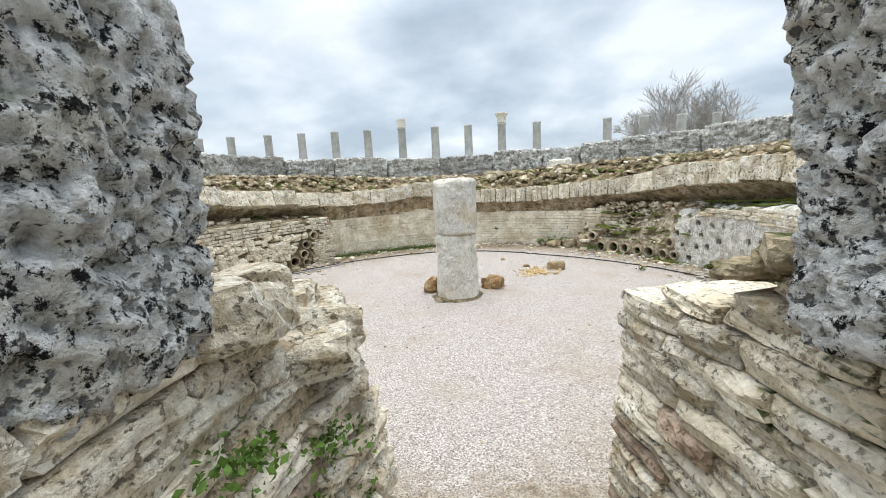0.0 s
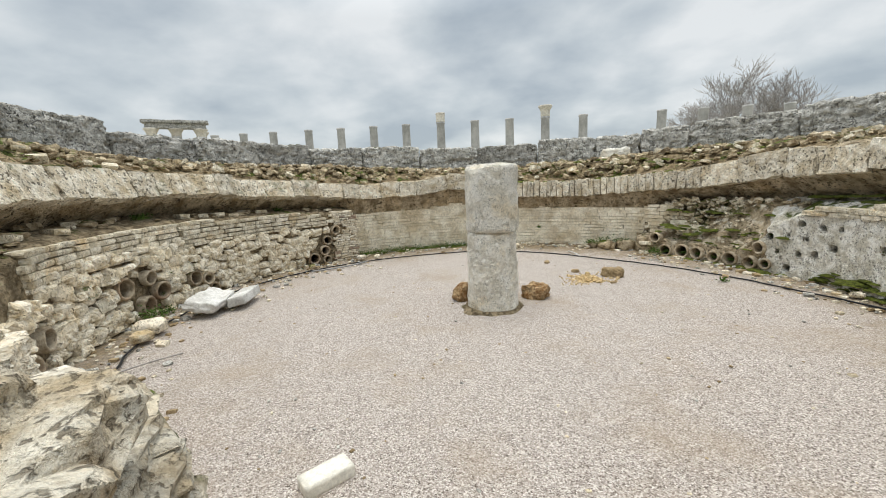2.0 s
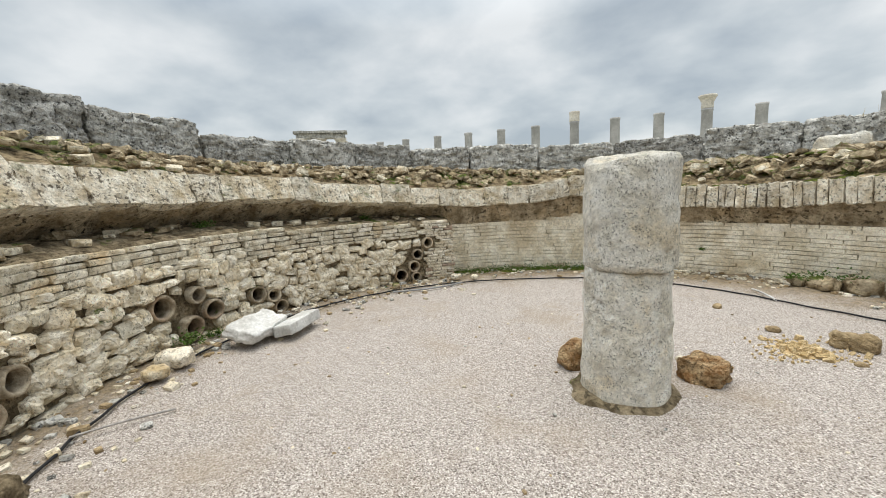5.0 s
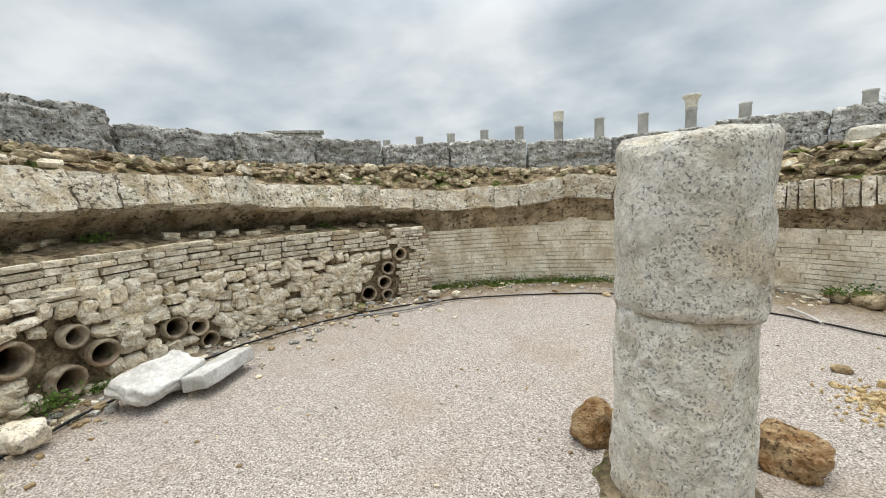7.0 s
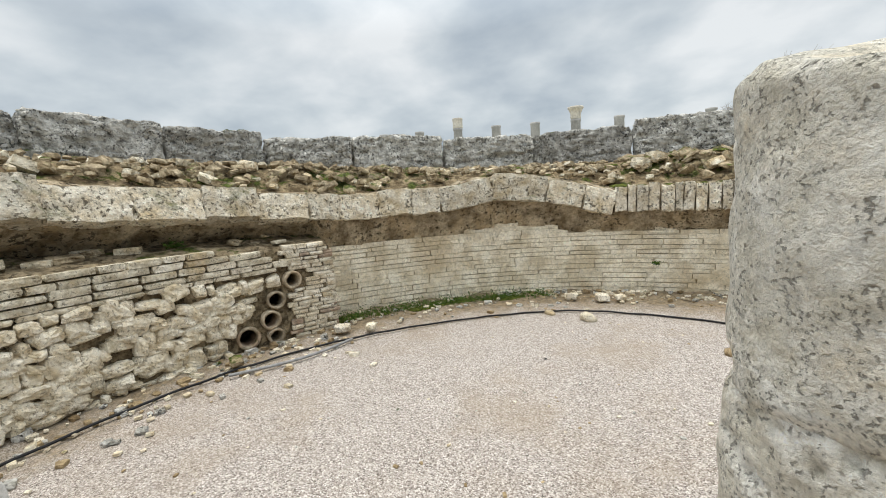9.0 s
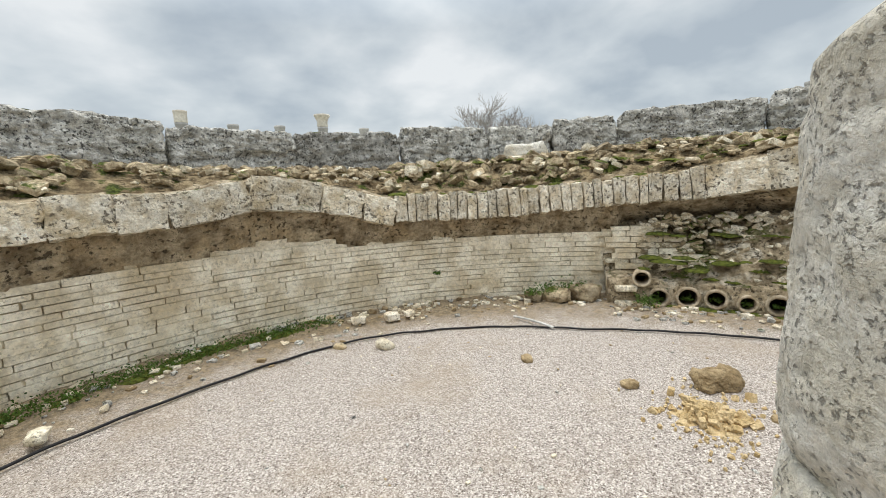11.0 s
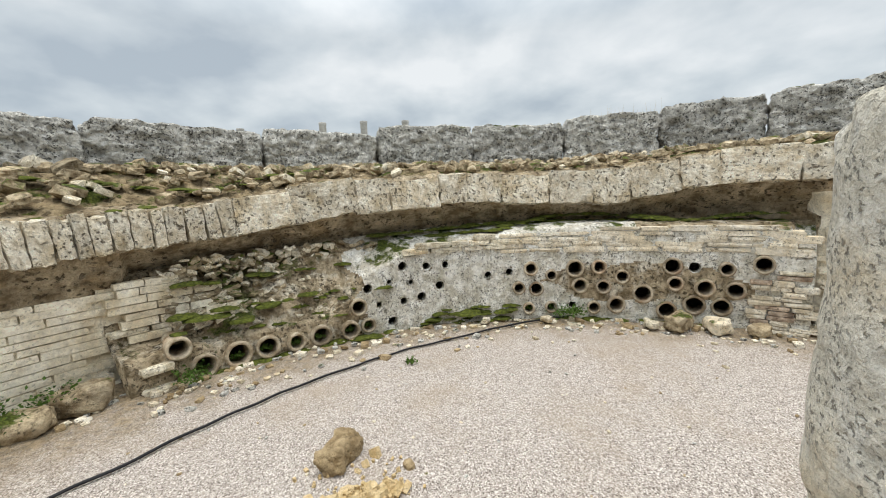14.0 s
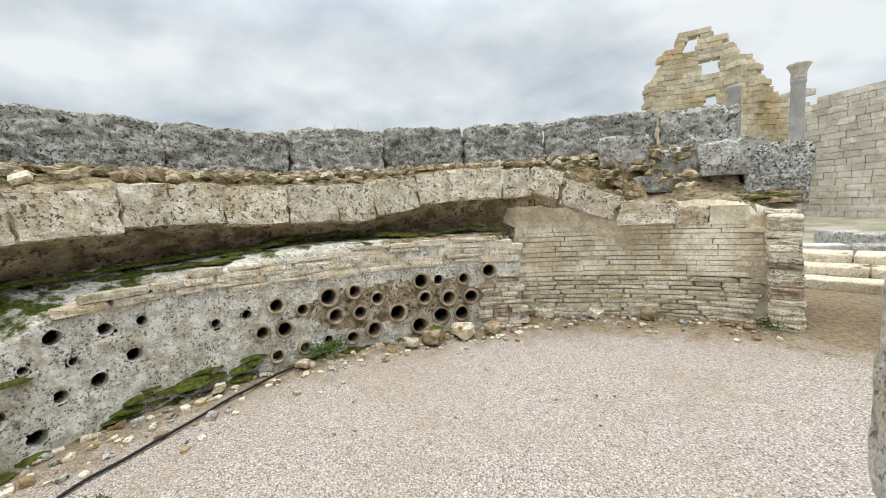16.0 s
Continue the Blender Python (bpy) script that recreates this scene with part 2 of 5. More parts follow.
def gravel_material():
    m = bpy.data.materials.new("pale_pink_gravel")
    m.use_nodes = True
    nd, lk = m.node_tree.nodes, m.node_tree.links
    bsdf = nd["Principled BSDF"]
    bsdf.inputs["Roughness"].default_value = 0.95
    bsdf.inputs["Specular IOR Level"].default_value = 0.15
    geo = nd.new("ShaderNodeNewGeometry")

    def tex(kind, s, **kw):
        n = nd.new(kind)
        n.inputs["Scale"].default_value = s
        for k, v in kw.items():
            n.inputs[k].default_value = v
        lk.new(geo.outputs["Position"], n.inputs["Vector"])
        return n
    v = tex("ShaderNodeTexVoronoi", 140.0)
    sep = nd.new("ShaderNodeSeparateColor")
    lk.new(v.outputs["Color"], sep.inputs[0])
    r = nd.new("ShaderNodeValToRGB")
    els = r.color_ramp.elements
    els[0].position, els[0].color = 0.0, (0.1, 0.08, 0.065, 1)
    els[1].position, els[1].color = 1.0, (0.8, 0.75, 0.7, 1)
    for p, c in ((0.15, (0.27, 0.228, 0.2, 1)), (0.5, (0.43, 0.382, 0.343, 1)), (0.8, (0.58, 0.525, 0.475, 1))):
        e = els.new(p)
        e.color = c
    lk.new(sep.outputs[0], r.inputs[0])
    big = tex("ShaderNodeTexNoise", 0.9, Detail=6.0, Roughness=0.65)
    mr = nd.new("ShaderNodeMapRange")
    mr.inputs["From Min"].default_value, mr.inputs["From Max"].default_value = 0.5, 0.7
    mr.inputs["To Max"].default_value = 0.55
    lk.new(big.outputs["Fac"], mr.inputs["Value"])
    x = nd.new("ShaderNodeMix")
    x.data_type = "RGBA"
    lk.new(mr.outputs[0], x.inputs[0])
    lk.new(r.outputs[0], x.inputs[6])
    x.inputs[7].default_value = (0.36, 0.285, 0.205, 1)
    # earth washed down along the foot of the wall
    far = nd.new("ShaderNodeVectorMath")
    far.operation = "DISTANCE"
    lk.new(geo.outputs["Position"], far.inputs[0])
    far.inputs[1].default_value = (0.33, 6.03, 0.0)
    rag = tex("ShaderNodeTexNoise", 3.0, Detail=8.0, Roughness=0.7)
    am = nd.new("ShaderNodeMath")
    am.operation = "MULTIPLY_ADD"
    lk.new(rag.outputs["Fac"], am.inputs[0])
    am.inputs[1].default_value = 1.6
    lk.new(far.outputs["Value"], am.inputs[2])
    em = nd.new("ShaderNodeMapRange")
    em.inputs["From Min"].default_value, em.inputs["From Max"].default_value = 4.5, 5.1
    em.inputs["To Max"].default_value = 0.85
    lk.new(am.outputs[0], em.inputs["Value"])
    er = nd.new("ShaderNodeValToRGB")
    er.color_ramp.elements[0].position, er.color_ramp.elements[0].color = 0.35, (0.1, 0.08, 0.045, 1)
    er.color_ramp.elements[1].position, er.color_ramp.elements[1].color = 0.62, (0.36, 0.27, 0.16, 1)
    rag2 = tex("ShaderNodeTexNoise", 22.0, Detail=6.0, Roughness=0.7)
    lk.new(rag2.outputs["Fac"], er.inputs[0])
    y = nd.new("ShaderNodeMix")
    y.data_type = "RGBA"
    lk.new(em.outputs[0], y.inputs[0])
    lk.new(x.outputs[2], y.inputs[6])
    lk.new(er.outputs[0], y.inputs[7])
    lk.new(y.outputs[2], bsdf.inputs["Base Color"])
    bp = nd.new("ShaderNodeBump")
    bp.invert = True
    bp.inputs["Strength"].default_value, bp.inputs["Distance"].default_value = 0.7, 0.01
    lk.new(v.outputs["Distance"], bp.inputs["Height"])
    lk.new(bp.outputs[0], bsdf.inputs["Normal"])
    return m


M_GRAVEL = gravel_material()

# ---- geometry helpers ----
CX, CY = 0.33, 6.03
rnd = random.Random(7)


def on(az, r, z=0.0):
    a = radians(az)
    return Vector((CX + r * math.sin(a), CY + r * math.cos(a), z))


def lerp_table(table):
    xs, ys = zip(*table)
    return lambda a: float(np.interp(a, xs, ys))


def obj(name, me, m=None, parent=None, matrix=None):
    ob = new(name, me)
    if m and not me.materials:
        me.materials.append(m)
    if parent:
        ob.parent = parent
    if matrix is not None:
        ob.matrix_basis = matrix
    return ob


def mesh_of(name, verts, faces, smooth=True):
    me = bpy.data.meshes.new(name)
    me.from_pydata([tuple(v) for v in verts], [], faces)
    if smooth:
        me.polygons.foreach_set("use_smooth", [True] * len(me.polygons))
    return me


def rough_box(bm, size, m, cuts, amp, freq, seed, roundness, power=6.0):
    """A block with rounded arrises and an uneven, broken skin."""
    got = bmesh.ops.create_cube(bm, size=1.0)
    vs = got["verts"]
    if cuts:
        es = list({e for v in vs for e in v.link_edges})
        before = set(bm.verts) - set(vs)
        bmesh.ops.subdivide_edges(bm, edges=es, cuts=cuts, use_grid_fill=True)
        vs = [v for v in bm.verts if v not in before]
    off = Vector((seed * 7.31 % 91, seed * 3.17 % 77, seed * 1.93 % 53))
    sx, sy, sz = size
    for v in vs:
        p = v.co * 2
        k = (abs(p.x) ** power + abs(p.y) ** power + abs(p.z) ** power) ** (1 / power)
        q = p / max(k, 1e-6)
        p = p.lerp(q, roundness)
        w = Vector((p.x * sx / 2, p.y * sy / 2, p.z * sz / 2))
        n1 = noise.noise_vector(w * freq + off)
        n2 = noise.noise_vector(w * freq * 3.1 + off)
        n3 = noise.noise_vector(w * freq * 8.3 + off)
        v.co = m @ (w + (n1 + n2 * 0.45 + n3 * 0.28) * amp)
    return vs


def rough_mesh(name, size, m=None, cuts=4, amp=0.02, freq=4.0, seed=1, roundness=0.5, smooth=True, flat_base=False, power=6.0):
    bm = bmesh.new()
    rough_box(bm, size, Matrix.Identity(4), cuts, amp, freq, seed, roundness, power)
    if flat_base:
        for v in bm.verts:
            v.co.z = max(v.co.z, -size[2] * 0.44)
    me = bpy.data.meshes.new(name)
    bm.to_mesh(me)
    bm.free()
    if smooth:
        me.polygons.foreach_set("use_smooth", [True] * len(me.polygons))
    if m:
        me.materials.append(m)
    return me


def pool(name, m, count=7, cuts=1, amp=0.07, freq=1.7, roundness=0.55, seed=0, power=6.0, smooth=False):
    return [rough_mesh(name, (1, 1, 1), m, cuts, amp, freq, seed + 11 * i + 1, roundness, smooth=smooth, power=power) for i in range(count)]


P_CREAM, P_WHITE = pool("cream_stone", M_CREAM, seed=3), pool("white_stone", M_WHITE, seed=40)
P_BRICK, P_OCHRE = pool("brick", M_BRICK, 4, seed=70, amp=0.04), pool("ochre_stone", M_OCHRE, seed=90)
P_BANK = pool("bank_stone", M_BANK, 10, cuts=2, amp=0.16, freq=1.9, roundness=0.6, seed=330, power=4.0)
M_RUBBLE = mat("pale_rubble_stone", (0.72, 0.615, 0.435), (0.98, 0.915, 0.775), scale=10, spots=(0.26, 0.18, 0.09), spot_amount=0.7, spot_scale=22,
               stain=(0.66, 0.5, 0.28), stain_amount=0.45, stain_scale=4, pits=0.6, pit_scale=50, bump=0.6, grain=55, vary=0.2, moss=0.05, depth=0.022, edge=0.08)
P_ROUND = pool("rubble_stone", M_RUBBLE, 12, cuts=3, amp=0.17, freq=1.6, roundness=0.9, seed=210, power=3.4)
P_ROUNDW = pool("rubble_stone", M_WHITE, 8, cuts=3, amp=0.17, freq=1.6, roundness=0.9, seed=240, power=3.4)
P_JAMB = pool("jamb_stone", M_JAMB, 8, cuts=4, amp=0.075, freq=2.4, roundness=0.6, seed=260)
P_JAMBW = pool("jamb_stone", M_WHITE, 6, cuts=4, amp=0.075, freq=2.4, roundness=0.6, seed=280)
P_JAMBB = pool("jamb_brick", M_BRICK, 4, cuts=4, amp=0.06, freq=2.4, roundness=0.5, seed=290)
P_GREY = pool("grey_stone", M_CAP, seed=120)
P_THIN = pool("plaster_course", M_PLASTER, 6, amp=0.022, seed=150, roundness=0.14)
M_CORN = mat("pitted_cornice_stone", (0.66, 0.56, 0.405), (0.97, 0.91, 0.775), scale=9, spots=(0.16, 0.115, 0.06), spot_amount=0.9, spot_scale=18,
             stain=(0.5, 0.38, 0.21), stain_amount=0.65, stain_scale=3.2, pits=0.95, pit_scale=30, bump=0.8, grain=50, vary=0.18, moss=0.45, depth=0.035, edge=0.06)
P_CORN = pool("cornice_block", M_CORN, 9, cuts=7, amp=0.06, freq=3.2, seed=180, roundness=0.2)


def ring_pose(az, r, z, yaw=0.0, tilt=0.0, roll=0.0):
    p = on(az, r, z)
    return pose(p.x, p.y, p.z, 0, 0, -az) @ pose(0, 0, 0, tilt, roll, yaw)


def piece(name, me, parent, m, size):
    ob = new(name, me)
    ob.parent = parent
    ob.matrix_basis = m @ Matrix.Diagonal((*size, 1))
    return ob


def gather(name, parts, parent):
    """Many small pieces joined in one mesh of kind stuff."""
    verts, faces, mats, idx = [], [], [], []
    for me, m, size in parts:
        mm = m @ Matrix.Diagonal((*size, 1))
        base = len(verts)
        verts += [mm @ v.co for v in me.vertices]
        if me.materials[0] not in mats:
            mats.append(me.materials[0])
        k = mats.index(me.materials[0])
        for p in me.polygons:
            faces.append([base + i for i in p.vertices])
            idx.append(k)
    me = mesh_of(name, verts, faces, False)
    for m in mats:
        me.materials.append(m)
    me.polygons.foreach_set("material_index", idx)
    ob = new(name, me)
    ob.parent = parent
    return tagged(ob, kind="stuff")


def lay(parent, name, parts, rest_name, limit=290, key=None):
    """Lays up to limit pieces as parts, those first that key puts first, and the rest as one joined part."""
    parts = sorted(parts, key=key) if key else parts
    for me, m, size in parts[:limit]:
        piece(name, me, parent, m, size)
    if parts[limit:]:
        gather(rest_name, parts[limit:], parent)


def sweep(name, profile, az0, az1, step, nv, m, holes=(), amp=0.012, freq=5.0, caps=True, zones=None):
    """A wall skin swept round the room: profile(az, v) gives radius and height. Round holes are cut where pipes open."""
    na = max(2, int(round((az1 - az0) / step)))
    rows = []
    pts = []
    for i in range(na + 1):
        az = az0 + (az1 - az0) * i / na
        for j in range(nv + 1):
            r, z = profile(az, j / nv)
            hid = 0
            for haz, hz, hr, hR in holes:
                if abs(r - hR) < 0.12:
                    du, dv = radians(az - haz) * hR, z - hz
                    d = math.hypot(du, dv)
                    if d < hr * 0.9:
                        hid = 1
                    elif d < hr * 1.35 and d > 0:
                        k = hr / d
                        az_, z = haz + math.degrees(du * k / hR), hz + dv * k
                        az = az * 0 + az_ if hid == 0 else az
            p = on(az, r, z)
            n = noise.noise_vector(p * freq) * amp + noise.noise_vector(p * freq * 2.7) * amp * 0.5
            pts.append((p + n, hid))
            az = az0 + (az1 - az0) * i / na
    faces = []
    for i in range(na):
        for j in range(nv):
            q = [i * (nv + 1) + j, i * (nv + 1) + j + 1, (i + 1) * (nv + 1) + j + 1, (i + 1) * (nv + 1) + j]
            if sum(pts[k][1] for k in q) == 0:
                faces.append(q)
    if caps:
        faces.append([j for j in range(nv, -1, -1)])
        faces.append([na * (nv + 1) + j for j in range(nv + 1)])
    me = mesh_of(name, [p for p, _ in pts], faces)
    me.materials.append(m)
    if zones:
        for other in zones[0]:
            me.materials.append(other)
        for p in me.polygons:
            c = p.center
            p.material_index = zones[1](math.degrees(math.atan2(c.x - CX, c.y - CY)), math.hypot(c.x - CX, c.y - CY), c.z)
    return new(name, me)


def poly_profile(points, v):
    """A point at the share v of the way along a line of (radius, height) points."""
    ls = [math.dist(a, b) for a, b in zip(points, points[1:])]
    s = v * sum(ls)
    for (a, b), l in zip(zip(points, points[1:]), ls):
        if s <= l:
            k = s / l if l else 0
            return a[0] + (b[0] - a[0]) * k, a[1] + (b[1] - a[1]) * k
        s -= l
    return points[-1]


# ---- plan of the round room ----
AZ_L, AZ_R = -177.7, 170.0
R_BENCH, R_NICHE, R_CAP = 4.34, 4.76, 5.95
CORN_Z = lerp_table([(-178, 0.82), (-168, 1.05), (-150, 1.36), (-131, 1.42), (-114, 1.52), (-80, 1.5), (-48, 1.31), (-38, 1.26), (-22, 1.3), (-14, 1.4), (-4, 1.3), (3, 1.15), (21, 1.13),
                     (40, 1.24), (48, 1.26), (65, 1.42), (82, 1.5), (107, 1.45), (118, 1.6), (136, 1.64), (149, 1.22), (163, 1.2), (170, 1.02)])
CORN_H = lerp_table([(-178, 0.3), (-131, 0.52), (-110, 0.4), (-80, 0.36), (-45, 0.32), (0, 0.35), (48, 0.35), (65, 0.42), (82, 0.38), (107, 0.42), (130, 0.38), (149, 0.32), (170, 0.3)])
CAP_Z = lerp_table([(-178, 1.5), (-165, 1.9), (-150, 2.2), (-112, 2.28), (-84, 2.1), (-46, 2.02), (-20, 1.88), (0, 1.85), (22, 1.9), (45, 2.0), (74, 2.04), (102, 2.05),
                    (139, 2.15), (155, 2.2), (164, 2.15), (165, 1.62), (171, 1.6)])
CAP_T = lerp_table([(-178, 2.55), (-165, 2.75), (-131, 2.9), (-112, 2.84), (-96, 2.75), (-84, 2.57), (-58, 2.5), (-35, 2.42), (0, 2.38), (22, 2.42), (59, 2.5), (88, 2.63),
                    (115, 2.68), (139, 2.8), (155, 2.7), (164.4, 2.7), (164.6, 2.17), (171, 2.17)])


def wall_profile(az, v):
    cz, ch, kz = CORN_Z(az), CORN_H(az), CAP_Z(az)
    lip = 4.56 if -131 < az < 149 else 4.79
    foot = max(0.86, cz - 0.36) if lip < 4.7 else cz - 0.02
    back = R_NICHE + 0.02
    if -142 < az < -44.5 or 40 < az < 131.4:
        back, foot = 5.0, cz - 0.3
    return poly_profile([(back, -0.1), (back, foot), (lip + 0.05, cz), (lip + 0.09, cz + ch * 0.9), (5.15, cz + ch + 0.06),
                         (5.85, kz - 0.06), (6.3, kz - 0.05), (6.35, -0.1)], v)


# ---- setting: ground and walls ----
def ground():
    verts, faces = [], []
    n, size = 60, 3000.0
    for i in range(n + 1):
        for j in range(n + 1):
            u, w = i / n * 2 - 1, j / n * 2 - 1
            x, y = math.copysign(abs(u) ** 4, u) * size, math.copysign(abs(w) ** 4, w) * size
            verts.append((x, y, -0.06))
    for i in range(n):
        for j in range(n):
            a = i * (n + 1) + j
            faces.append((a, a + n + 1, a + n + 2, a + 1))
    ob = obj("ground", mesh_of("ground", verts, faces), M_EARTH)
    return tagged(ob, "dry grassy earth around the ruins", "ground", kind="structure")


ground()


def gravel_floor():
    verts, faces = [Vector((CX, CY, 0.0))], []
    radii, seg = [0.5, 1, 1.5, 2, 2.5, 3, 3.3, 3.6, 3.8, 4.0, 4.2, 4.4, 4.7, 5.0], 160
    for r in radii:
        for k in range(seg):
            p = on(360 * k / seg, r)
            edge = max(0.0, r - 3.7)
            p.z = noise.noise(p * 0.8) * 0.012 + edge * 0.05 + edge * noise.noise(p * 3) * 0.06
            verts.append(p)
    for k in range(seg):
        faces.append((0, 1 + (k + 1) % seg, 1 + k))
    for i in range(len(radii) - 1):
        for k in range(seg):
            a, b = 1 + i * seg + k, 1 + i * seg + (k + 1) % seg
            faces.append((a, b, b + seg, a + seg))
    tagged(obj("floor", mesh_of("floor", verts, faces), M_GRAVEL), "pale pinkish fine gravel floor of the round room", "floor", kind="structure")
    path = [(-1.6, -7.0), (3.2, -7.0), (3.2, 1.2), (-1.6, 1.2)]
    tagged(obj("pavement", mesh_of("pavement", [(x, y, -0.02) for x, y in path], [(0, 1, 2, 3)]), M_GRAVEL), "gravel path at the entrance", "path", kind="structure")


gravel_floor()

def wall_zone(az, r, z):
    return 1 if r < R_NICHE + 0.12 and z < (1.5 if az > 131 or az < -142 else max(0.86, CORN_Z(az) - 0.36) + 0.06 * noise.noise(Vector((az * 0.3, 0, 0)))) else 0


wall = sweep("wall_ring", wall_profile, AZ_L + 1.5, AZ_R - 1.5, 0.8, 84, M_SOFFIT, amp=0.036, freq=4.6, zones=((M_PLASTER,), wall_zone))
tagged(wall, "round ruined wall with an overhanging broken springing", "wall", kind="structure")

# upper earth and rubble fill behind the cornice
fill = sweep("rubble_bank", lambda az, v: poly_profile([(4.72, CORN_Z(az) + CORN_H(az) * 0.8), (4.95, CORN_Z(az) + CORN_H(az) + 0.05), (5.4, CAP_Z(az) - 0.06),
                                                       (6.0, CAP_Z(az) + 0.0), (6.02, CAP_Z(az) - 0.3)], v), AZ_L + 3, 152.0, 0.9, 26, M_SLOPE, amp=0.05, freq=4.5, caps=False)
tagged(fill, "mossy rubble and earth bank behind the cornice", "rubble", kind="structure")

# ---- far things, placed beyond the wall ----
COLS_X = (-28.52, -25.41, -22.28, -18.67, -15.47, -12.32, -9.27, -3.09, -0.11, 5.95, 12.04, 15.12, 18.3, 21.21)
FAR_Y, FAR_WIDE = 39.1, 1.45
EAST_COLS = [(28.4, 13.9, 6.95), (29.1, 11.2, 7.1), (29.6, 8.3, 7.15), (29.4, 19.9, 6.9)]
WEST_COL = (-25.3, 15.6, 5.75)
TREE = (27.0, 53.4, 20.0)
TOWER_POSE = pose(7.97, -21.86, -0.1, 0, 0, -165.9)
FLANK_POSE = pose(5.04, -22.75, -0.1, 0, 0, -133.8)
LONG_POSE = pose(1.77, -24.69, -0.1, 0, 0, 146.6)
GATE_COL, GATE_COL2 = (2.55, -12.75, 5.57), (4.79, -14.45, 6.17)

# ---- benches with their pipe openings: azimuth, height, bore radius ----
RIGHT_PIPES = [(42.9, 0.36, 0.075), (45.4, 0.13, 0.085), (49.3, 0.15, 0.095), (52.9, 0.15, 0.085), (56.6, 0.13, 0.07), (60.1, 0.14, 0.085), (64.4, 0.14, 0.075), (67.2, 0.15, 0.06),
               (65.9, 0.38, 0.07)]
PLASTER_HOLES = [(73.1, 0.79, 0.055), (76.9, 0.77, 0.05), (80.0, 0.77, 0.042), (67.5, 0.57, 0.055), (70.9, 0.62, 0.028), (74.3, 0.59, 0.03), (79.0, 0.52, 0.055), (69.1, 0.37, 0.032),
                 (76.0, 0.4, 0.055), (73.0, 0.37, 0.045), (71.1, 0.15, 0.06), (87.0, 0.61, 0.04), (90.5, 0.63, 0.042), (100.7, 0.2, 0.045), (118.1, 0.69, 0.06)]
CLUSTER_PIPES = [(94.0, 0.67, 0.06), (92.0, 0.43, 0.055), (94.9, 0.41, 0.065), (97.3, 0.58, 0.05), (101.0, 0.66, 0.08), (104.7, 0.68, 0.06), (101.8, 0.45, 0.07), (105.4, 0.44, 0.062),
                 (108.2, 0.56, 0.06), (115.2, 0.7, 0.075), (122.0, 0.69, 0.055), (126.2, 0.76, 0.07), (115.6, 0.5, 0.062), (119.4, 0.47, 0.075), (123.2, 0.46, 0.07),
                 (107.3, 0.22, 0.075), (111.2, 0.36, 0.085), (114.6, 0.17, 0.08), (118.2, 0.26, 0.085), (121.6, 0.26, 0.075), (104.0, 0.18, 0.055), (97.2, 0.18, 0.05), (93.6, 0.17, 0.05)]
LEFT_PIPES = [(-49.9, 0.69, 0.07), (-52.4, 0.5, 0.07), (-53.4, 0.3, 0.075), (-56.6, 0.17, 0.085), (-53.0, 0.12, 0.06), (-99.1, 0.54, 0.07), (-96.6, 0.33, 0.09), (-100.4, 0.2, 0.1),
              (-88.4, 0.34, 0.085), (-85.4, 0.28, 0.07), (-84.0, 0.1, 0.07), (-124.9, 0.22, 0.085), (-126.8, 0.07, 0.08), (-122.6, 0.4, 0.08), (-104.3, 0.5, 0.1)]

RIGHT_TOP = lerp_table([(38, 0.34), (45.9, 0.34), (46, 0.3), (64, 0.34), (67, 0.72), (72, 0.92), (80, 0.98), (90, 1.12), (100, 1.18), (129, 1.16), (130, 0.84), (131.5, 0.84)])
RIGHT_BACK = lerp_table([(38, 1.0), (60, 1.08), (70, 1.14), (90, 1.22), (131.5, 1.2)])
LEFT_TOP = lerp_table([(-142, 0.95), (-126, 0.98), (-124, 1.1), (-118, 1.2), (-90, 1.18), (-78, 1.12), (-60, 1.08), (-44, 1.04)])


def right_profile(az, v):
    t, b = RIGHT_TOP(az), RIGHT_BACK(az)
    k = max(0.0, min(1.0, (az - 46) / 12))
    mid = (4.7, max(t + 0.02, t + 0.05 + (b - 0.17 - t) * k)) if az < 68 else (4.5, t + 0.03)
    return poly_profile([(R_BENCH, -0.1), (R_BENCH + 0.01, t * 0.97), (R_BENCH + 0.05, t), mid, (4.95, b), (4.96, b - 0.3)], v)


def left_profile(az, v):
    t = LEFT_TOP(az)
    return poly_profile([(R_BENCH, -0.1), (R_BENCH + 0.02, t * 0.97), (R_BENCH + 0.07, t), (4.95, t + 0.1), (4.96, t - 0.2)], v)


def holes_of(rows, grow=1.0):
    return [(a, z, r * grow, R_BENCH) for a, z, r in rows]


def right_zone(az, r, z):
    n = noise.noise(Vector((az * 0.25, z * 6, 3)))
    core = (az - 111) ** 2 / 15 ** 2 + (z - 0.5) ** 2 / 0.24 ** 2 + n * 0.5 < 1
    return 1 if core or az < 66 + n * 3 or (az > 110 and z > 1.14) else 0


bench_right = sweep("bench_right", right_profile, 38.0, 131.5, 0.34, 86, M_PIPEWALL, holes_of(RIGHT_PIPES + CLUSTER_PIPES, 1.05) + holes_of(PLASTER_HOLES), amp=0.014, freq=6, zones=((M_CORE,), right_zone))
tagged(bench_right, "speckled white plastered bench wall pierced by clay pipes", "wall", kind="structure")
bench_left = sweep("bench_left", left_profile, -142.0, -44.0, 0.36, 78, M_MORTAR, holes_of(LEFT_PIPES, 1.05), amp=0.02, freq=6)
tagged(bench_left, "rubble bench wall of cream stones with clay pipe mouths", "wall", kind="structure")


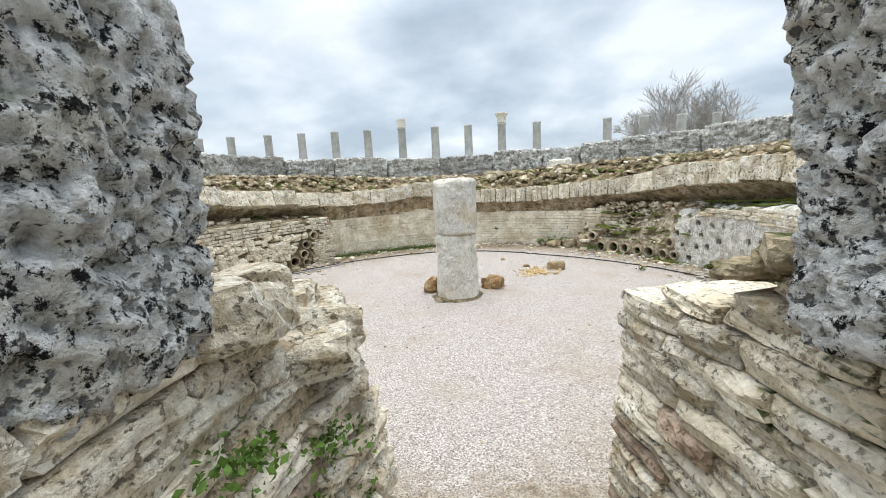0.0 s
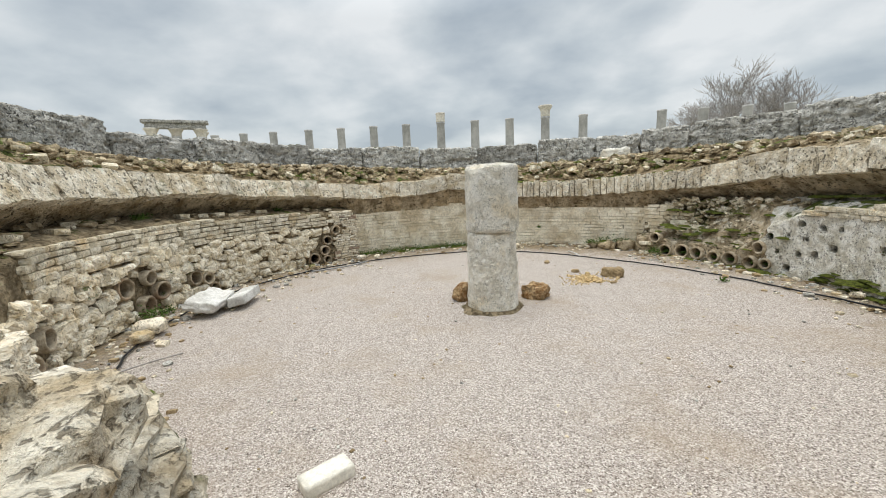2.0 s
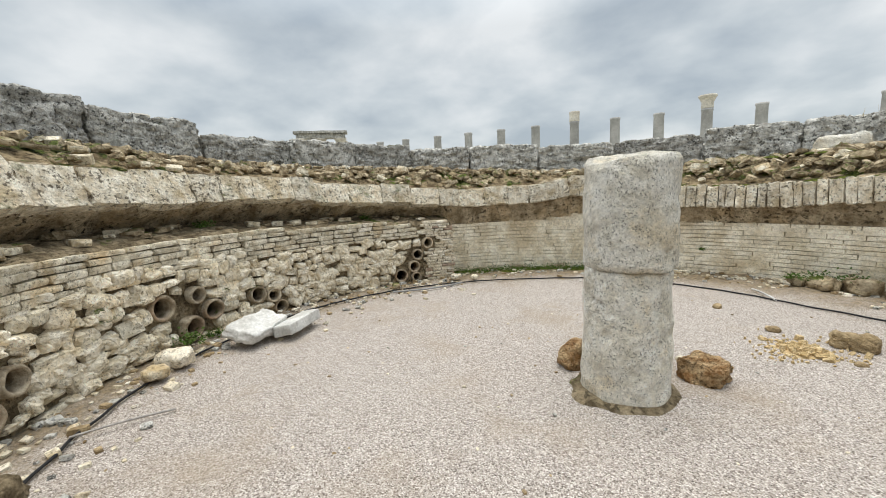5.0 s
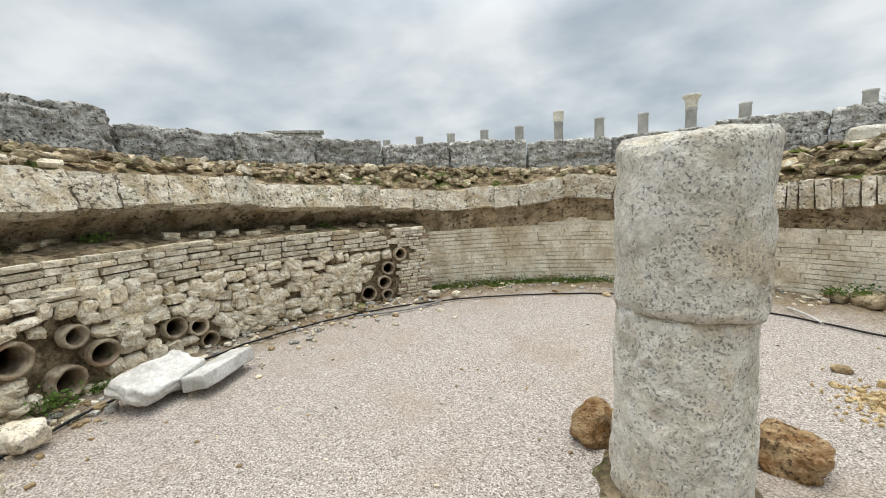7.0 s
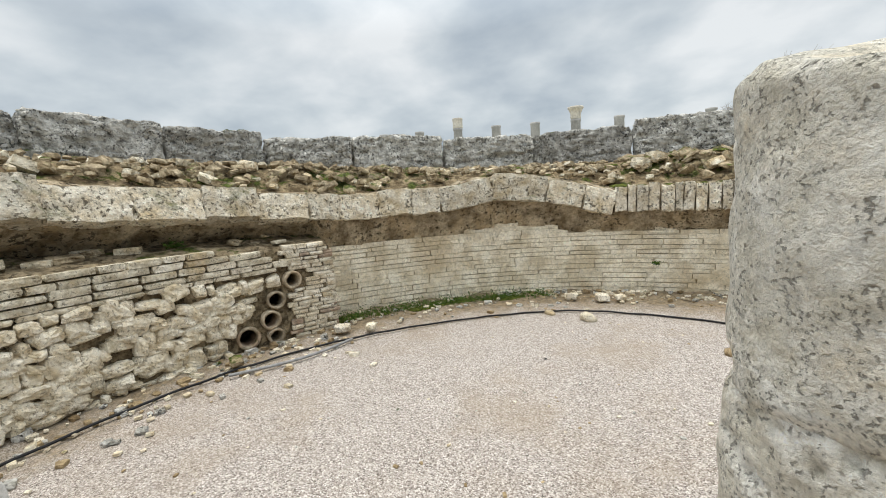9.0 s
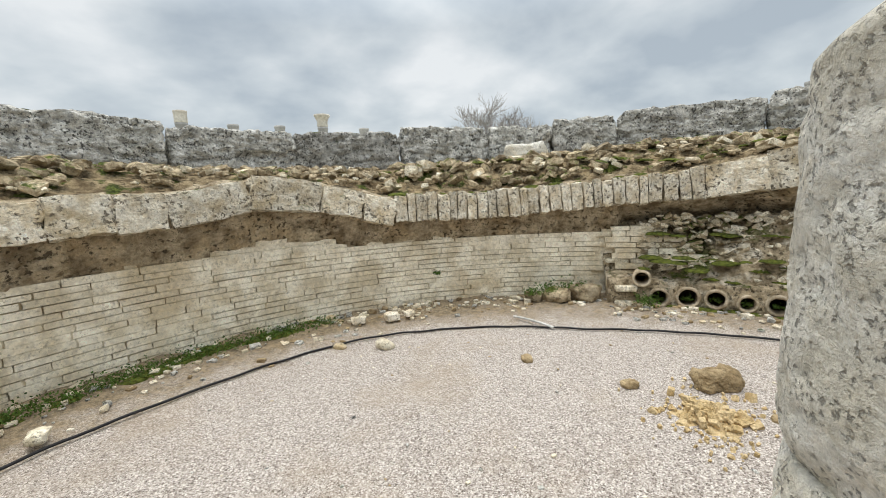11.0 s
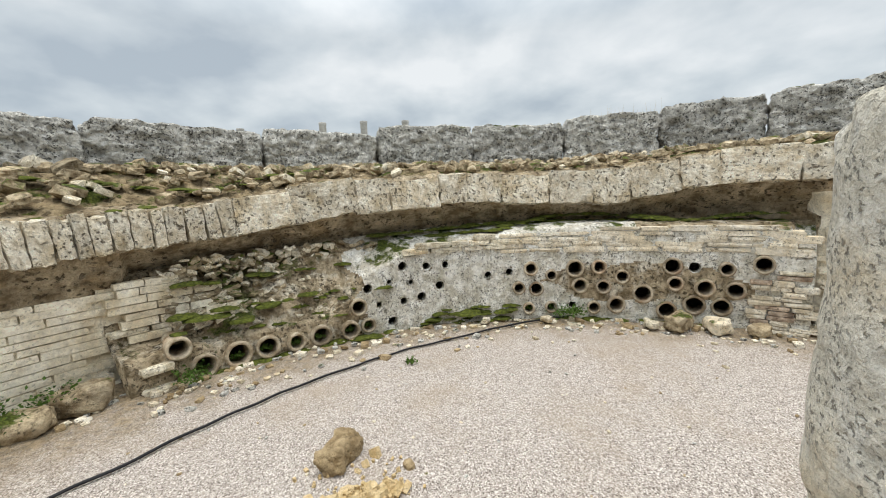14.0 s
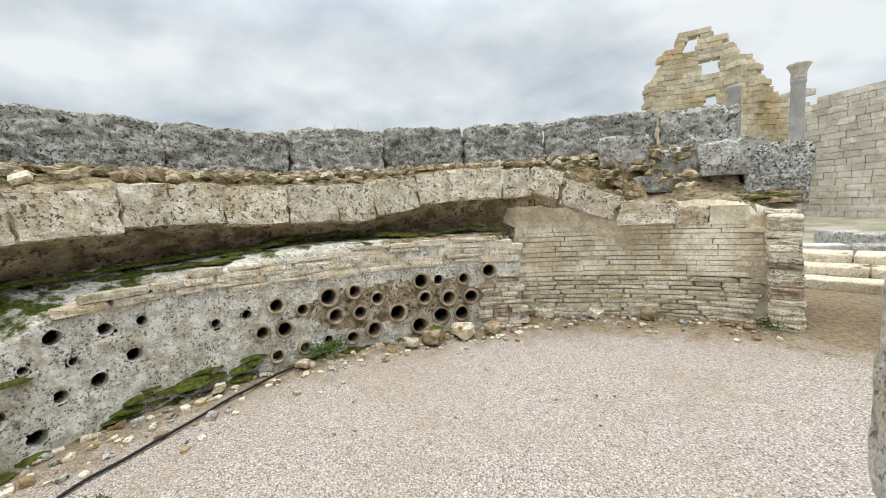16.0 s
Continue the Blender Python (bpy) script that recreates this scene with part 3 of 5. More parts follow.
def tube(name, bore, thick, depth, proud, m, seed):
    """A pipe with a worn, uneven rim, open to the front and closed by a near-black disc at the back."""
    seg = 20
    rings = [(bore, depth), (bore, 0.02), (bore * 1.02, -proud), (bore + thick * 0.5, -proud - 0.008), (bore + thick, -proud), (bore + thick, 0.08)]
    verts, faces = [], []
    for k, (r, y) in enumerate(rings):
        for s in range(seg):
            a = 2 * math.pi * s / seg
            chip = 1 + 0.05 * noise.noise(Vector((math.cos(a) * 1.6 + seed, math.sin(a) * 1.6, k * 0.3)))
            yy = y + (0.014 * noise.noise(Vector((math.cos(a) * 2 + seed * 3, math.sin(a) * 2, 4))) if 1 < k < 5 else 0)
            verts.append((r * chip * math.cos(a), yy, r * chip * math.sin(a)))
    for k in range(len(rings) - 1):
        for s in range(seg):
            faces.append((k * seg + s, k * seg + (s + 1) % seg, (k + 1) * seg + (s + 1) % seg, (k + 1) * seg + s))
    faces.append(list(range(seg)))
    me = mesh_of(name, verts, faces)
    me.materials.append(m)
    me.materials.append(M_BORE_END)
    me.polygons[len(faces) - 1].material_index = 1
    return me


def clay_pipe(az, z, bore, proud, group):
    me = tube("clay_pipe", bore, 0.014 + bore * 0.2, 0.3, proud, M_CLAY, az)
    ob = obj("clay_pipe", me, matrix=ring_pose(az, R_BENCH, z, rnd.uniform(-7, 7), rnd.uniform(-4, 4)))
    tagged(ob, "round weathered clay pipe set into the bench wall", "pipe", group)


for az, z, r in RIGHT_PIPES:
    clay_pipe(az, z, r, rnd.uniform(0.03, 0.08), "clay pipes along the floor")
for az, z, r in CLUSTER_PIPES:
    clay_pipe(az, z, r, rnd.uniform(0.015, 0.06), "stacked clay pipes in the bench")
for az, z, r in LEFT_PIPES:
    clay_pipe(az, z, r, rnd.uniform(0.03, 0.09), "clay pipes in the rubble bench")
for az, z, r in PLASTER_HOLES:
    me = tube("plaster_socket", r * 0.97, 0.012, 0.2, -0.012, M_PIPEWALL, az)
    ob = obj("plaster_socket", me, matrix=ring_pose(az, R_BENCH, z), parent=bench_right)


# ---- column drums at the centre ----
def drum(name, r0, r1, h, seed, m, ragged, seg=140, rows=70):
    verts, faces = [], []
    for j in range(rows + 1):
        v = j / rows
        for s in range(seg):
            a = 2 * math.pi * s / seg
            d = Vector((math.cos(a), math.sin(a), 0))
            q = d * r0 + Vector((0, 0, v * h))
            r = r0 + (r1 - r0) * v
            r += noise.noise(q * 3.2 + Vector((seed, 0, 0))) * 0.016 + noise.noise(q * 9 + Vector((0, seed, 0))) * 0.009
            patch = max(0.0, noise.noise(q * 2.4 + Vector((seed, 7, 0))) + 0.2)
            r -= max(0.0, noise.noise(q * 24 + Vector((0, 0, seed))) - 0.12) * 0.06 * patch + max(0.0, noise.noise(q * 6.5 + Vector((0, 5, seed))) - 0.22) * 0.05
            edge = min(v, 1 - v) * h
            r -= max(0.0, 0.03 - edge) * (0.5 + 0.9 * noise.noise(q * 6))
            z = v * h
            if v > 0.8:
                bite = max(0.0, noise.noise(q * 2.6 + Vector((seed, 3, 1))) + 0.15) * ragged
                z -= bite * (v - 0.8) / 0.2
            if v > 0.93:
                r -= (v - 0.93) * ragged * 1.6
            verts.append(d * r + Vector((0, 0, z)))
    for j in range(rows):
        for s in range(seg):
            a, b = j * seg + s, j * seg + (s + 1) % seg
            faces.append((a, b, b + seg, a + seg))
    last = rows * seg
    prev = last
    for k, f in enumerate((0.75, 0.5, 0.25)):
        start = len(verts)
        for s in range(seg):
            p = verts[last + s] * 1.0
            p = Vector((p.x * f, p.y * f, p.z + 0.03 * (1 - f) + noise.noise(p * 8 * f) * 0.02))
            verts.append(p)
        for s in range(seg):
            faces.append((prev + s, prev + (s + 1) % seg, start + (s + 1) % seg, start + s))
        prev = start
    faces.append([prev + s for s in range(seg)])
    faces.append([s for s in range(seg - 1, -1, -1)])
    return mesh_of(name, verts, faces)


column = new("column_stump")
column.matrix_basis = pose(0.346, 6.01, 0.0)
tagged(column, "white weathered limestone column stump of two drums on gravel", "column")
obj("lower_drum", drum("lower_drum", 0.315, 0.298, 1.0, 3.1, M_DRUM, 0.03), M_DRUM, column, pose(0, 0, -0.03))
obj("upper_drum", drum("upper_drum", 0.314, 0.312, 0.78, 8.4, M_DRUM, 0.06), M_DRUM, column, pose(0.006, -0.01, 0.965, 0.6, -0.5, 40))


ring_v, ring_f = [], []
for k, (r, z) in enumerate(((0.29, 0.04), (0.325, 0.028), (0.36, 0.012), (0.41, -0.01))):
    for s in range(48):
        t = 2 * math.pi * s / 48
        d = r + (0.05 * k / 3) * noise.noise(Vector((math.cos(t) * 2, math.sin(t) * 2, 5))) * 2
        ring_v.append((0.346 + d * math.cos(t), 6.01 + d * math.sin(t), z + 0.012 * noise.noise(Vector((t * 3, k, 0)))))
for k in range(3):
    for s in range(48):
        ring_f.append((k * 48 + s, k * 48 + (s + 1) % 48, (k + 1) * 48 + (s + 1) % 48, (k + 1) * 48 + s))
tagged(obj("earth_collar", mesh_of("earth_collar", ring_v, ring_f), M_MORTAR), "brown mossy earth gathered round the column foot", "earth", kind="stuff")

# ---- loose stones on the floor ----
def loose(name, x, y, size, m, yaw, label, category="rock", z=None, tilt=0.0, roundness=0.75, amp=0.2, seed=1, cuts=12, group="", power=2.6):
    s = min(size)
    me = rough_mesh(name, size, m, cuts, amp * s, 0.9 / s, seed, 1.0 if power < 4 else roundness, flat_base=tilt == 0.0, power=power)
    lift = -min(v.co.z for v in me.vertices) - 0.015
    ob = obj(name, me, matrix=pose(x, y, lift if z is None else z, tilt, 0, yaw))
    return tagged(ob, label, category, group)


loose("boulder", 0.88, 6.41, (0.37, 0.28, 0.21), M_ORANGE, -25, "rough orange-brown boulder beside the column stump", seed=5, amp=0.3, power=3.0, cuts=18)
loose("boulder", -0.08, 6.3, (0.26, 0.24, 0.24), M_ORANGE, 40, "rough orange-brown boulder leaning by the column stump", seed=9)
loose("rock", 2.13, 7.58, (0.29, 0.18, 0.15), M_OCHRE, -20, "brown angular rock lying on the gravel", seed=14, roundness=0.8, power=5, amp=0.28)
loose("boulder", -2.35, 3.27, (0.4, 0.36, 0.29), M_MORTAR, 30, "dark brown rough boulder at the foot of the bench", seed=21)
for x, y, s, sd in ((1.62, 7.88, 0.1, 31), (2.04, 7.15, 0.07, 32), (1.23, 8.63, 0.09, 33), (0.2, 9.55, 0.15, 34), (-0.2, 9.75, 0.1, 35), (3.1, 4.4, 0.05, 36), (0.75, 6.75, 0.07, 37)):
    loose("small_stone", x, y, (s * 1.3, s, s * 0.7), M_OCHRE if sd < 34 else M_CREAM, sd * 40, "small loose stone on the gravel", "stone", seed=sd, cuts=4, group="small loose stones")
loose("paving_slab", -3.33, 5.62, (0.57, 0.37, 0.16), M_MARBLE, 100, "broken white marble slab lying by the bench", "slab", z=0.16, tilt=14, roundness=0.4, amp=0.24, seed=41, power=6)
loose("paving_slab", -3.1, 5.98, (0.62, 0.23, 0.12), M_MARBLE, 106, "long white marble slab propped on its neighbour", "slab", z=0.13, tilt=-9, roundness=0.2, amp=0.06, seed=43, power=6)
for az, r, s, sd in ((-44, 4.1, 0.12, 51), (-40, 3.95, 0.1, 52), (-60, 4.0, 0.11, 53), (-108, 3.95, 0.2, 54), (-112, 3.9, 0.14, 55), (2, 4.2, 0.13, 57), (5, 4.25, 0.09, 54), (-3, 4.3, 0.12, 60),
                     (30, 4.42, 0.24, 59), (26.5, 4.45, 0.17, 62), (34.5, 4.5, 0.28, 65), (116, 4.1, 0.24, 62), (121, 4.12, 0.2, 63), (112, 4.05, 0.12, 64), (126, 4.15, 0.16, 65), (144, 4.6, 0.14, 66),
                     (136, 4.65, 0.18, 67), (152, 4.6, 0.16, 68), (86, 4.2, 0.09, 69), (96, 4.15, 0.1, 70), (-146, 3.9, 0.1, 71), (-148, 3.7, 0.08, 72)):
    p = on(az, r)
    loose("fallen_stone", p.x, p.y, (s * 1.35, s, s * 0.7), (M_WHITE, M_CREAM, M_BANK)[sd % 3], sd * 57, "fallen stone at the foot of the wall", "stone", z=0.05 + s * 0.27, seed=sd,
          cuts=6, roundness=0.8, power=4.5, amp=0.28, group="fallen stones along the wall")

brick_mesh = rough_mesh("stone_block", (0.27, 0.13, 0.075), plain("clean_cream_block", (0.8, 0.77, 0.68), 0.85, 0.08), 3, 0.002, 6, 77, 0.04)
tagged(obj("stone_block", brick_mesh, matrix=pose(-0.42, 2.92, 0.034, 0, 0, 50)), "clean cream cut stone block lying on gravel", "block")


def crumble():
    """A heap of yellow sandy crumbs."""
    r2 = random.Random(5)
    parts = []
    for i in range(360):
        a, d = r2.uniform(0, 6.283), abs(r2.gauss(0, 0.62))
        x, y = 1.72 + math.cos(a) * d * 0.34, 7.35 + math.sin(a) * d * 0.3
        s = r2.uniform(0.008, 0.028) if i < 330 else r2.uniform(0.03, 0.065)
        parts.append((P_SAND[i % len(P_SAND)], pose(x, y, 0.008 + max(0, 0.05 - d * 0.08), r2.uniform(0, 90), r2.uniform(0, 90), r2.uniform(0, 360)), (s * 1.3, s, s * 0.7)))
    base, faces = [], []
    for k in range(6):
        for s in range(36):
            a = s / 36 * 6.283
            d = k / 5 * (0.25 + 0.14 * noise.noise(Vector((math.cos(a) * 2, math.sin(a) * 2, 1))))
            base.append((1.72 + math.cos(a) * d, 7.35 + math.sin(a) * d * 0.85, 0.03 * (1 - (k / 5) ** 1.3) - 0.006 + 0.012 * noise.noise(Vector((a, k, 2)))))
    for k in range(5):
        for s in range(36):
            faces.append((k * 36 + s, k * 36 + (s + 1) % 36, k * 36 + 36 + (s + 1) % 36, k * 36 + 36 + s))
    heap = obj("sand_heap", mesh_of("sand_heap", base, faces), M_SAND)
    tagged(heap, "small heap of crumbled yellow sandstone on gravel", "heap")
    gather("crumbs", parts, heap)


P_SAND = pool("crumb", M_SAND, 5, seed=300)
crumble()


# ---- hoses ----
def hose(name, pts, radius, m, label):
    cu = bpy.data.curves.new(name, "CURVE")
    cu.dimensions, cu.bevel_depth, cu.bevel_resolution = "3D", radius, 3
    sp = cu.splines.new("NURBS")
    sp.points.add(len(pts) - 1)
    for q, p in zip(sp.points, pts):
        q.co = (*p, 1)
    sp.use_endpoint_u, sp.order_u, sp.resolution_u = True, 4, 6
    dg_ob = new(name, cu)
    me = bpy.data.meshes.new_from_object(dg_ob)
    bpy.data.objects.remove(dg_ob)
    me.materials.clear()
    tagged(obj(name, me, m), label, "hose")


HOSE_R = lerp_table([(-166, 4.35), (-146, 3.85), (-132, 3.82), (-110, 3.95), (-80, 3.98), (-60, 3.92), (-46, 3.86), (-27, 3.78), (-3, 3.82), (18, 3.6), (32, 3.42), (46, 3.46), (58, 3.55), (80, 3.83), (94, 4.18), (102, 4.38)])
hose("irrigation_hose", [on(a, HOSE_R(a) + 0.025 * math.sin(a * 0.9) + 0.02 * noise.noise(Vector((a * 0.3, 0, 0))), 0.022 + max(0, HOSE_R(a) - 3.7) * 0.06) for a in range(-166, 103, 3)],
     0.0105, M_HOSE, "thin black irrigation hose curving along the wall")
hose("grey_hose", [on(a, 3.84 - 0.18 * math.sin((a + 62) / 19 * 3.1), 0.04) for a in range(-62, -42, 3)], 0.014, M_GREYHOSE, "grey plastic hose beside the bench")
hose("white_pipe", [on(27, 3.45, 0.03), on(25.5, 3.55, 0.05), on(23, 3.75, 0.05), on(21.5, 3.85, 0.04)], 0.013, M_MARBLE, "short white plastic pipe joined to the hose")
hose("dry_stick", [(-2.85, 3.82, 0.05), (-2.78, 4.0, 0.05), (-2.7, 4.2, 0.04), (-2.62, 4.36, 0.02)], 0.008, M_TWIG, "dry grey stick on the gravel")

# ---- cap blocks ----
def eaten_block(size, m, cuts, seed, hole, amp, hole_scale):
    """A squared block whose skin is eaten by rain: broken arrises, hollows and deep pits."""
    bm = bmesh.new()
    rough_box(bm, size, Matrix.Identity(4), cuts, amp, 3.4, seed, 0.42)
    off = Vector((seed * 1.7 % 31, seed * 2.9 % 47, seed * 0.7 % 23))
    for v in bm.verts:
        w = v.co
        d = Vector((w.x / size[0], w.y / size[1], w.z / size[2]))
        k = max(abs(d.x), abs(d.y), abs(d.z))
        n = Vector([math.copysign(max(0.0, abs(c) - 0.7 * k), c) for c in d])
        if n.length < 1e-6:
            continue
        n.normalize()
        a = noise.noise(w * hole_scale + off)
        b = noise.noise(w * hole_scale * 2.3 + off)
        c = noise.noise(w * 5.0 + off)
        v.co = w - n * hole * (max(0.0, a - 0.08) * 2.2 + max(0.0, b - 0.1) * 1.1 + max(0.0, c - 0.25) * 2.5)
    me = bpy.data.meshes.new("cap_block")
    bm.to_mesh(me)
    bm.free()
    me.polygons.foreach_set("use_smooth", [True] * len(me.polygons))
    me.materials.append(m)
    return me


JOINTS = [-177.7, -163, -152, -139, -126, -112, -97, -83.5, -69.7, -58, -46.5, -34.7, -20.2, -6.0, 8.9, 22.5, 32, 41, 58.7, 74.1, 88.3, 102, 114.8, 127, 139.2, 155, 164.4, 171.5]
for i, (a, b) in enumerate(zip(JOINTS, JOINTS[1:])):
    mid, gate = (a + b) / 2, i in (0, len(JOINTS) - 2)
    z0, z1 = CAP_Z(mid), CAP_T(mid) + 0.09 + 0.035 * math.sin(i * 2.4)
    if i == 0:
        z0, z1 = 1.4, 2.62
    elif gate:
        z0, z1 = 1.4, 2.17
    inner = (5.12 if i == 0 else 5.2) if gate else R_CAP + rnd.uniform(-0.05, 0.05)
    if i == len(JOINTS) - 3:
        inner = 5.75
    outer = 6.5
    rm = inner + 0.2
    size = (radians(b - a) * rm - (0.01 if gate else rnd.uniform(0.0, 0.035)), outer - inner, z1 - z0)
    m = M_GATE if gate else M_CAP
    me = eaten_block(size, m, 100, i + 200, 0.026, 0.03, 28.0) if gate else eaten_block(size, m, 30, i + 200, 0.04, 0.045, 13.0)
    ob = obj("cap_block", me, matrix=ring_pose(mid, (inner + outer) / 2, (z0 + z1) / 2 - 0.02, rnd.uniform(-1.5, 1.5), rnd.uniform(-1, 1), rnd.uniform(-1.2, 1.2)))
    tagged(ob, "large pitted limestone block flanking the entrance" if gate else "large grey lichen-covered limestone block on the wall", "block", "blocks crowning the round wall")

loose("fallen_block", *on(27.5, 5.72)[:2], (0.62, 0.3, 0.26), M_DRUM, -27, "pale smooth boulder lying before the wall blocks", "block", z=2.02, seed=81, roundness=0.8, cuts=10, power=4.5)
loose("fallen_block", *on(149.5, 5.45)[:2], (0.62, 0.45, 0.6), M_CAP, -150, "smooth grey block leaning on the rubble bank", "block", z=2.12, tilt=6, seed=84, roundness=0.45, amp=0.05, cuts=8, power=6)
for az, r, z, s, sd in ((157.5, 5.65, 1.95, (0.7, 0.5, 0.5), 85), (163, 5.5, 1.98, (0.7, 0.5, 0.44), 86), (153, 5.3, 1.72, (0.5, 0.4, 0.26), 87), (160, 5.62, 1.66, (0.75, 0.35, 0.25), 88)):
    p = on(az, r)
    loose("rubble_block", p.x, p.y, s, M_CREAM if sd > 87 else M_CAP, -az, "rough limestone block set under the wall crown", "block", z=z, seed=sd, roundness=0.5, power=5, group="rough blocks by the entrance")

# ---- cornice of white blocks ----
cornice = new("cornice")
tagged(cornice, "overhanging cornice of whitish limestone blocks", "cornice", kind="structure")
az = -131.0
while az < 148.5:
    if 2 < az < 50:
        ln = rnd.uniform(0.09, 0.17)
    elif az < -48:
        ln = rnd.uniform(0.3, 0.62)
    else:
        ln = rnd.uniform(0.35, 0.75)
    da = math.degrees(ln / 4.6)
    mid = az + da / 2
    ch = CORN_H(mid) * rnd.uniform(0.88, 1.04)
    drop = rnd.uniform(-0.012, 0.018)
    piece("cornice_block", P_CORN[rnd.randrange(7)], cornice, ring_pose(mid, 4.66 + rnd.uniform(-0.015, 0.02), CORN_Z(mid) + ch / 2 - 0.02 + drop, rnd.uniform(-2, 2), rnd.uniform(-8, -3) - (15 if mid < -48 else 0), -math.degrees(math.atan((CORN_Z(mid + 1.5) - CORN_Z(mid - 1.5)) / (radians(3.0) * 4.66))) + rnd.uniform(-1, 1)),
          (ln * (0.9 if 2 < az < 50 else 1.0), 0.26, ch))
    az += da

# ---- masonry ----
def clear_of(az, z, rows, gap=1.25):
    return all(math.hypot(radians(az - a) * R_BENCH, z - h) > r * gap + 0.045 for a, h, r in rows)


def courses(az0, az1, r, z0, top, hs, ls, pools, depth=0.14, proud=0.02, holes=(), jitter=4.0, skip=0.0, stand=None, loose_z=0.0):
    """Irregular courses laid along the round wall."""
    parts, z = [], z0
    while True:
        h = rnd.uniform(*hs)
        if z + h * 0.6 > max(top(az0), top((az0 + az1) / 2), top(az1)):
            break
        a = az0 + rnd.uniform(0, 2)
        while a < az1:
            ln = rnd.uniform(*ls)
            da = math.degrees(ln / r)
            mid = a + da / 2
            hh = h * (rnd.uniform(0.8, 1.08) if not loose_z else rnd.uniform(0.6, 1.35))
            if mid < az1 and z + h * 0.55 < top(mid) and rnd.random() > skip and clear_of(mid, z + h / 2, holes) and clear_of(mid - da / 2, z + h / 2, holes, 1.0) and clear_of(mid + da / 2, z + h / 2, holes, 1.0):
                pl = pools[0] if rnd.random() < 0.72 else pools[rnd.randrange(len(pools))]
                rr = (stand(mid, z) if stand else r) + depth / 2 - proud - rnd.uniform(0, 0.6 * proud)
                parts.append((rnd.choice(pl), ring_pose(mid, rr, z + h / 2 + rnd.uniform(-loose_z, loose_z), rnd.uniform(-jitter, jitter), rnd.uniform(-jitter, jitter), rnd.uniform(-jitter, jitter) * 0.6), (ln * 0.985, depth, hh * 0.985)))
            a += da
        z += h
    return parts


low = lambda az: 0.74 * LEFT_TOP(az)
parts = courses(-141, -52, R_BENCH, 0.02, low, (0.08, 0.15), (0.07, 0.25), (P_ROUND, P_ROUNDW, P_ROUND, P_CREAM), holes=LEFT_PIPES, jitter=20, proud=0.05, loose_z=0.045)
for i in range(130):
    a, z = rnd.uniform(-134, -56), rnd.uniform(0.12, 0.74)
    if clear_of(a, z, LEFT_PIPES, 1.8):
        sz = rnd.uniform(0.09, 0.2)
        parts.append((rnd.choice(P_ROUND), ring_pose(a, R_BENCH + 0.0, z, rnd.uniform(-20, 20), rnd.uniform(-15, 15), rnd.uniform(-35, 35)), (sz * 1.25, 0.14, sz * rnd.uniform(0.6, 0.95))))
parts += courses(-124, -51, R_BENCH, 0.8, LEFT_TOP, (0.04, 0.07), (0.16, 0.42), (P_CREAM, P_WHITE), holes=LEFT_PIPES, jitter=3, proud=0.03)
parts += courses(-51.5, -44, R_BENCH, 0.02, LEFT_TOP, (0.04, 0.065), (0.1, 0.26), (P_WHITE, P_CREAM, P_BRICK), holes=LEFT_PIPES, jitter=2, proud=0.025)
for z in np.arange(0.05, 0.93, 0.095):
    for k in range(2):
        parts.append((rnd.choice(P_JAMB if rnd.random() < 0.7 else P_OCHRE), ring_pose(-142.0 + rnd.uniform(-0.3, 0.3), R_BENCH + 0.1 + 0.28 * k + rnd.uniform(-0.03, 0.03), float(z), 90 + rnd.uniform(-4, 4)), (0.3, 0.2, 0.098)))
for z in np.arange(0.04, 1.0, 0.06):
    for k in range(2):
        parts.append((rnd.choice(P_BRICK if rnd.random() < 0.35 else P_WHITE), ring_pose(-44.2, R_BENCH + 0.1 + 0.2 * k, float(z), 90 + rnd.uniform(-3, 3)), (0.21, 0.12, 0.056)))
for i in range(90):
    a = rnd.uniform(-141, -46) if i % 2 else rnd.uniform(-141, -116)
    k = rnd.random()
    s = rnd.uniform(0.05, 0.16)
    parts.append((rnd.choice(P_BANK if rnd.random() < 0.6 else P_CREAM), ring_pose(a, 4.48 + 0.38 * k, LEFT_TOP(a) + 0.02 + 0.07 * k + s * 0.12, rnd.uniform(0, 180), rnd.uniform(-12, 12)), (s * 1.6, s * 1.1, s * 0.5)))
lay(bench_left, "rubble_stone", parts, "small_rubble", 300, key=lambda p: abs((p[1].translation - Vector((-3.3, 4.2, 0.5))).length))

pier = new("bench_pier")
tagged(pier, "low projecting pier of flat cream courses ending the bench", "wall", kind="structure")
pier_parts, z = [], -0.02
while z < 0.64:
    h = rnd.uniform(0.05, 0.1)
    for k in range(4):
        pier_parts.append((rnd.choice(P_JAMBW if rnd.random() < 0.6 else P_JAMB), ring_pose(-139.7 + rnd.uniform(-0.25, 0.25), 4.2 + 0.2 * k, z + h / 2, 90 + rnd.uniform(-3, 3), 0, rnd.uniform(-2, 2)), (0.215, 0.3, h * 1.04)))
    a = -138.0
    while a < -133.5:
        ln = rnd.uniform(0.14, 0.3)
        a += math.degrees(ln / 4.1)
        pier_parts.append((rnd.choice(P_JAMBW), ring_pose(a - math.degrees(ln / 8.2), 4.24, z + h / 2, rnd.uniform(-3, 3), rnd.uniform(-2, 2)), (ln, 0.26, h * 1.03)))
    z += h
for k in range(14):
    s = rnd.uniform(0.1, 0.24)
    pier_parts.append((rnd.choice(P_JAMB), ring_pose(rnd.uniform(-140, -134), rnd.uniform(4.28, 4.7), z + rnd.uniform(0.0, 0.07), rnd.uniform(0, 180), rnd.uniform(-6, 6), rnd.uniform(-6, 6)), (s * 1.4, s, 0.06)))
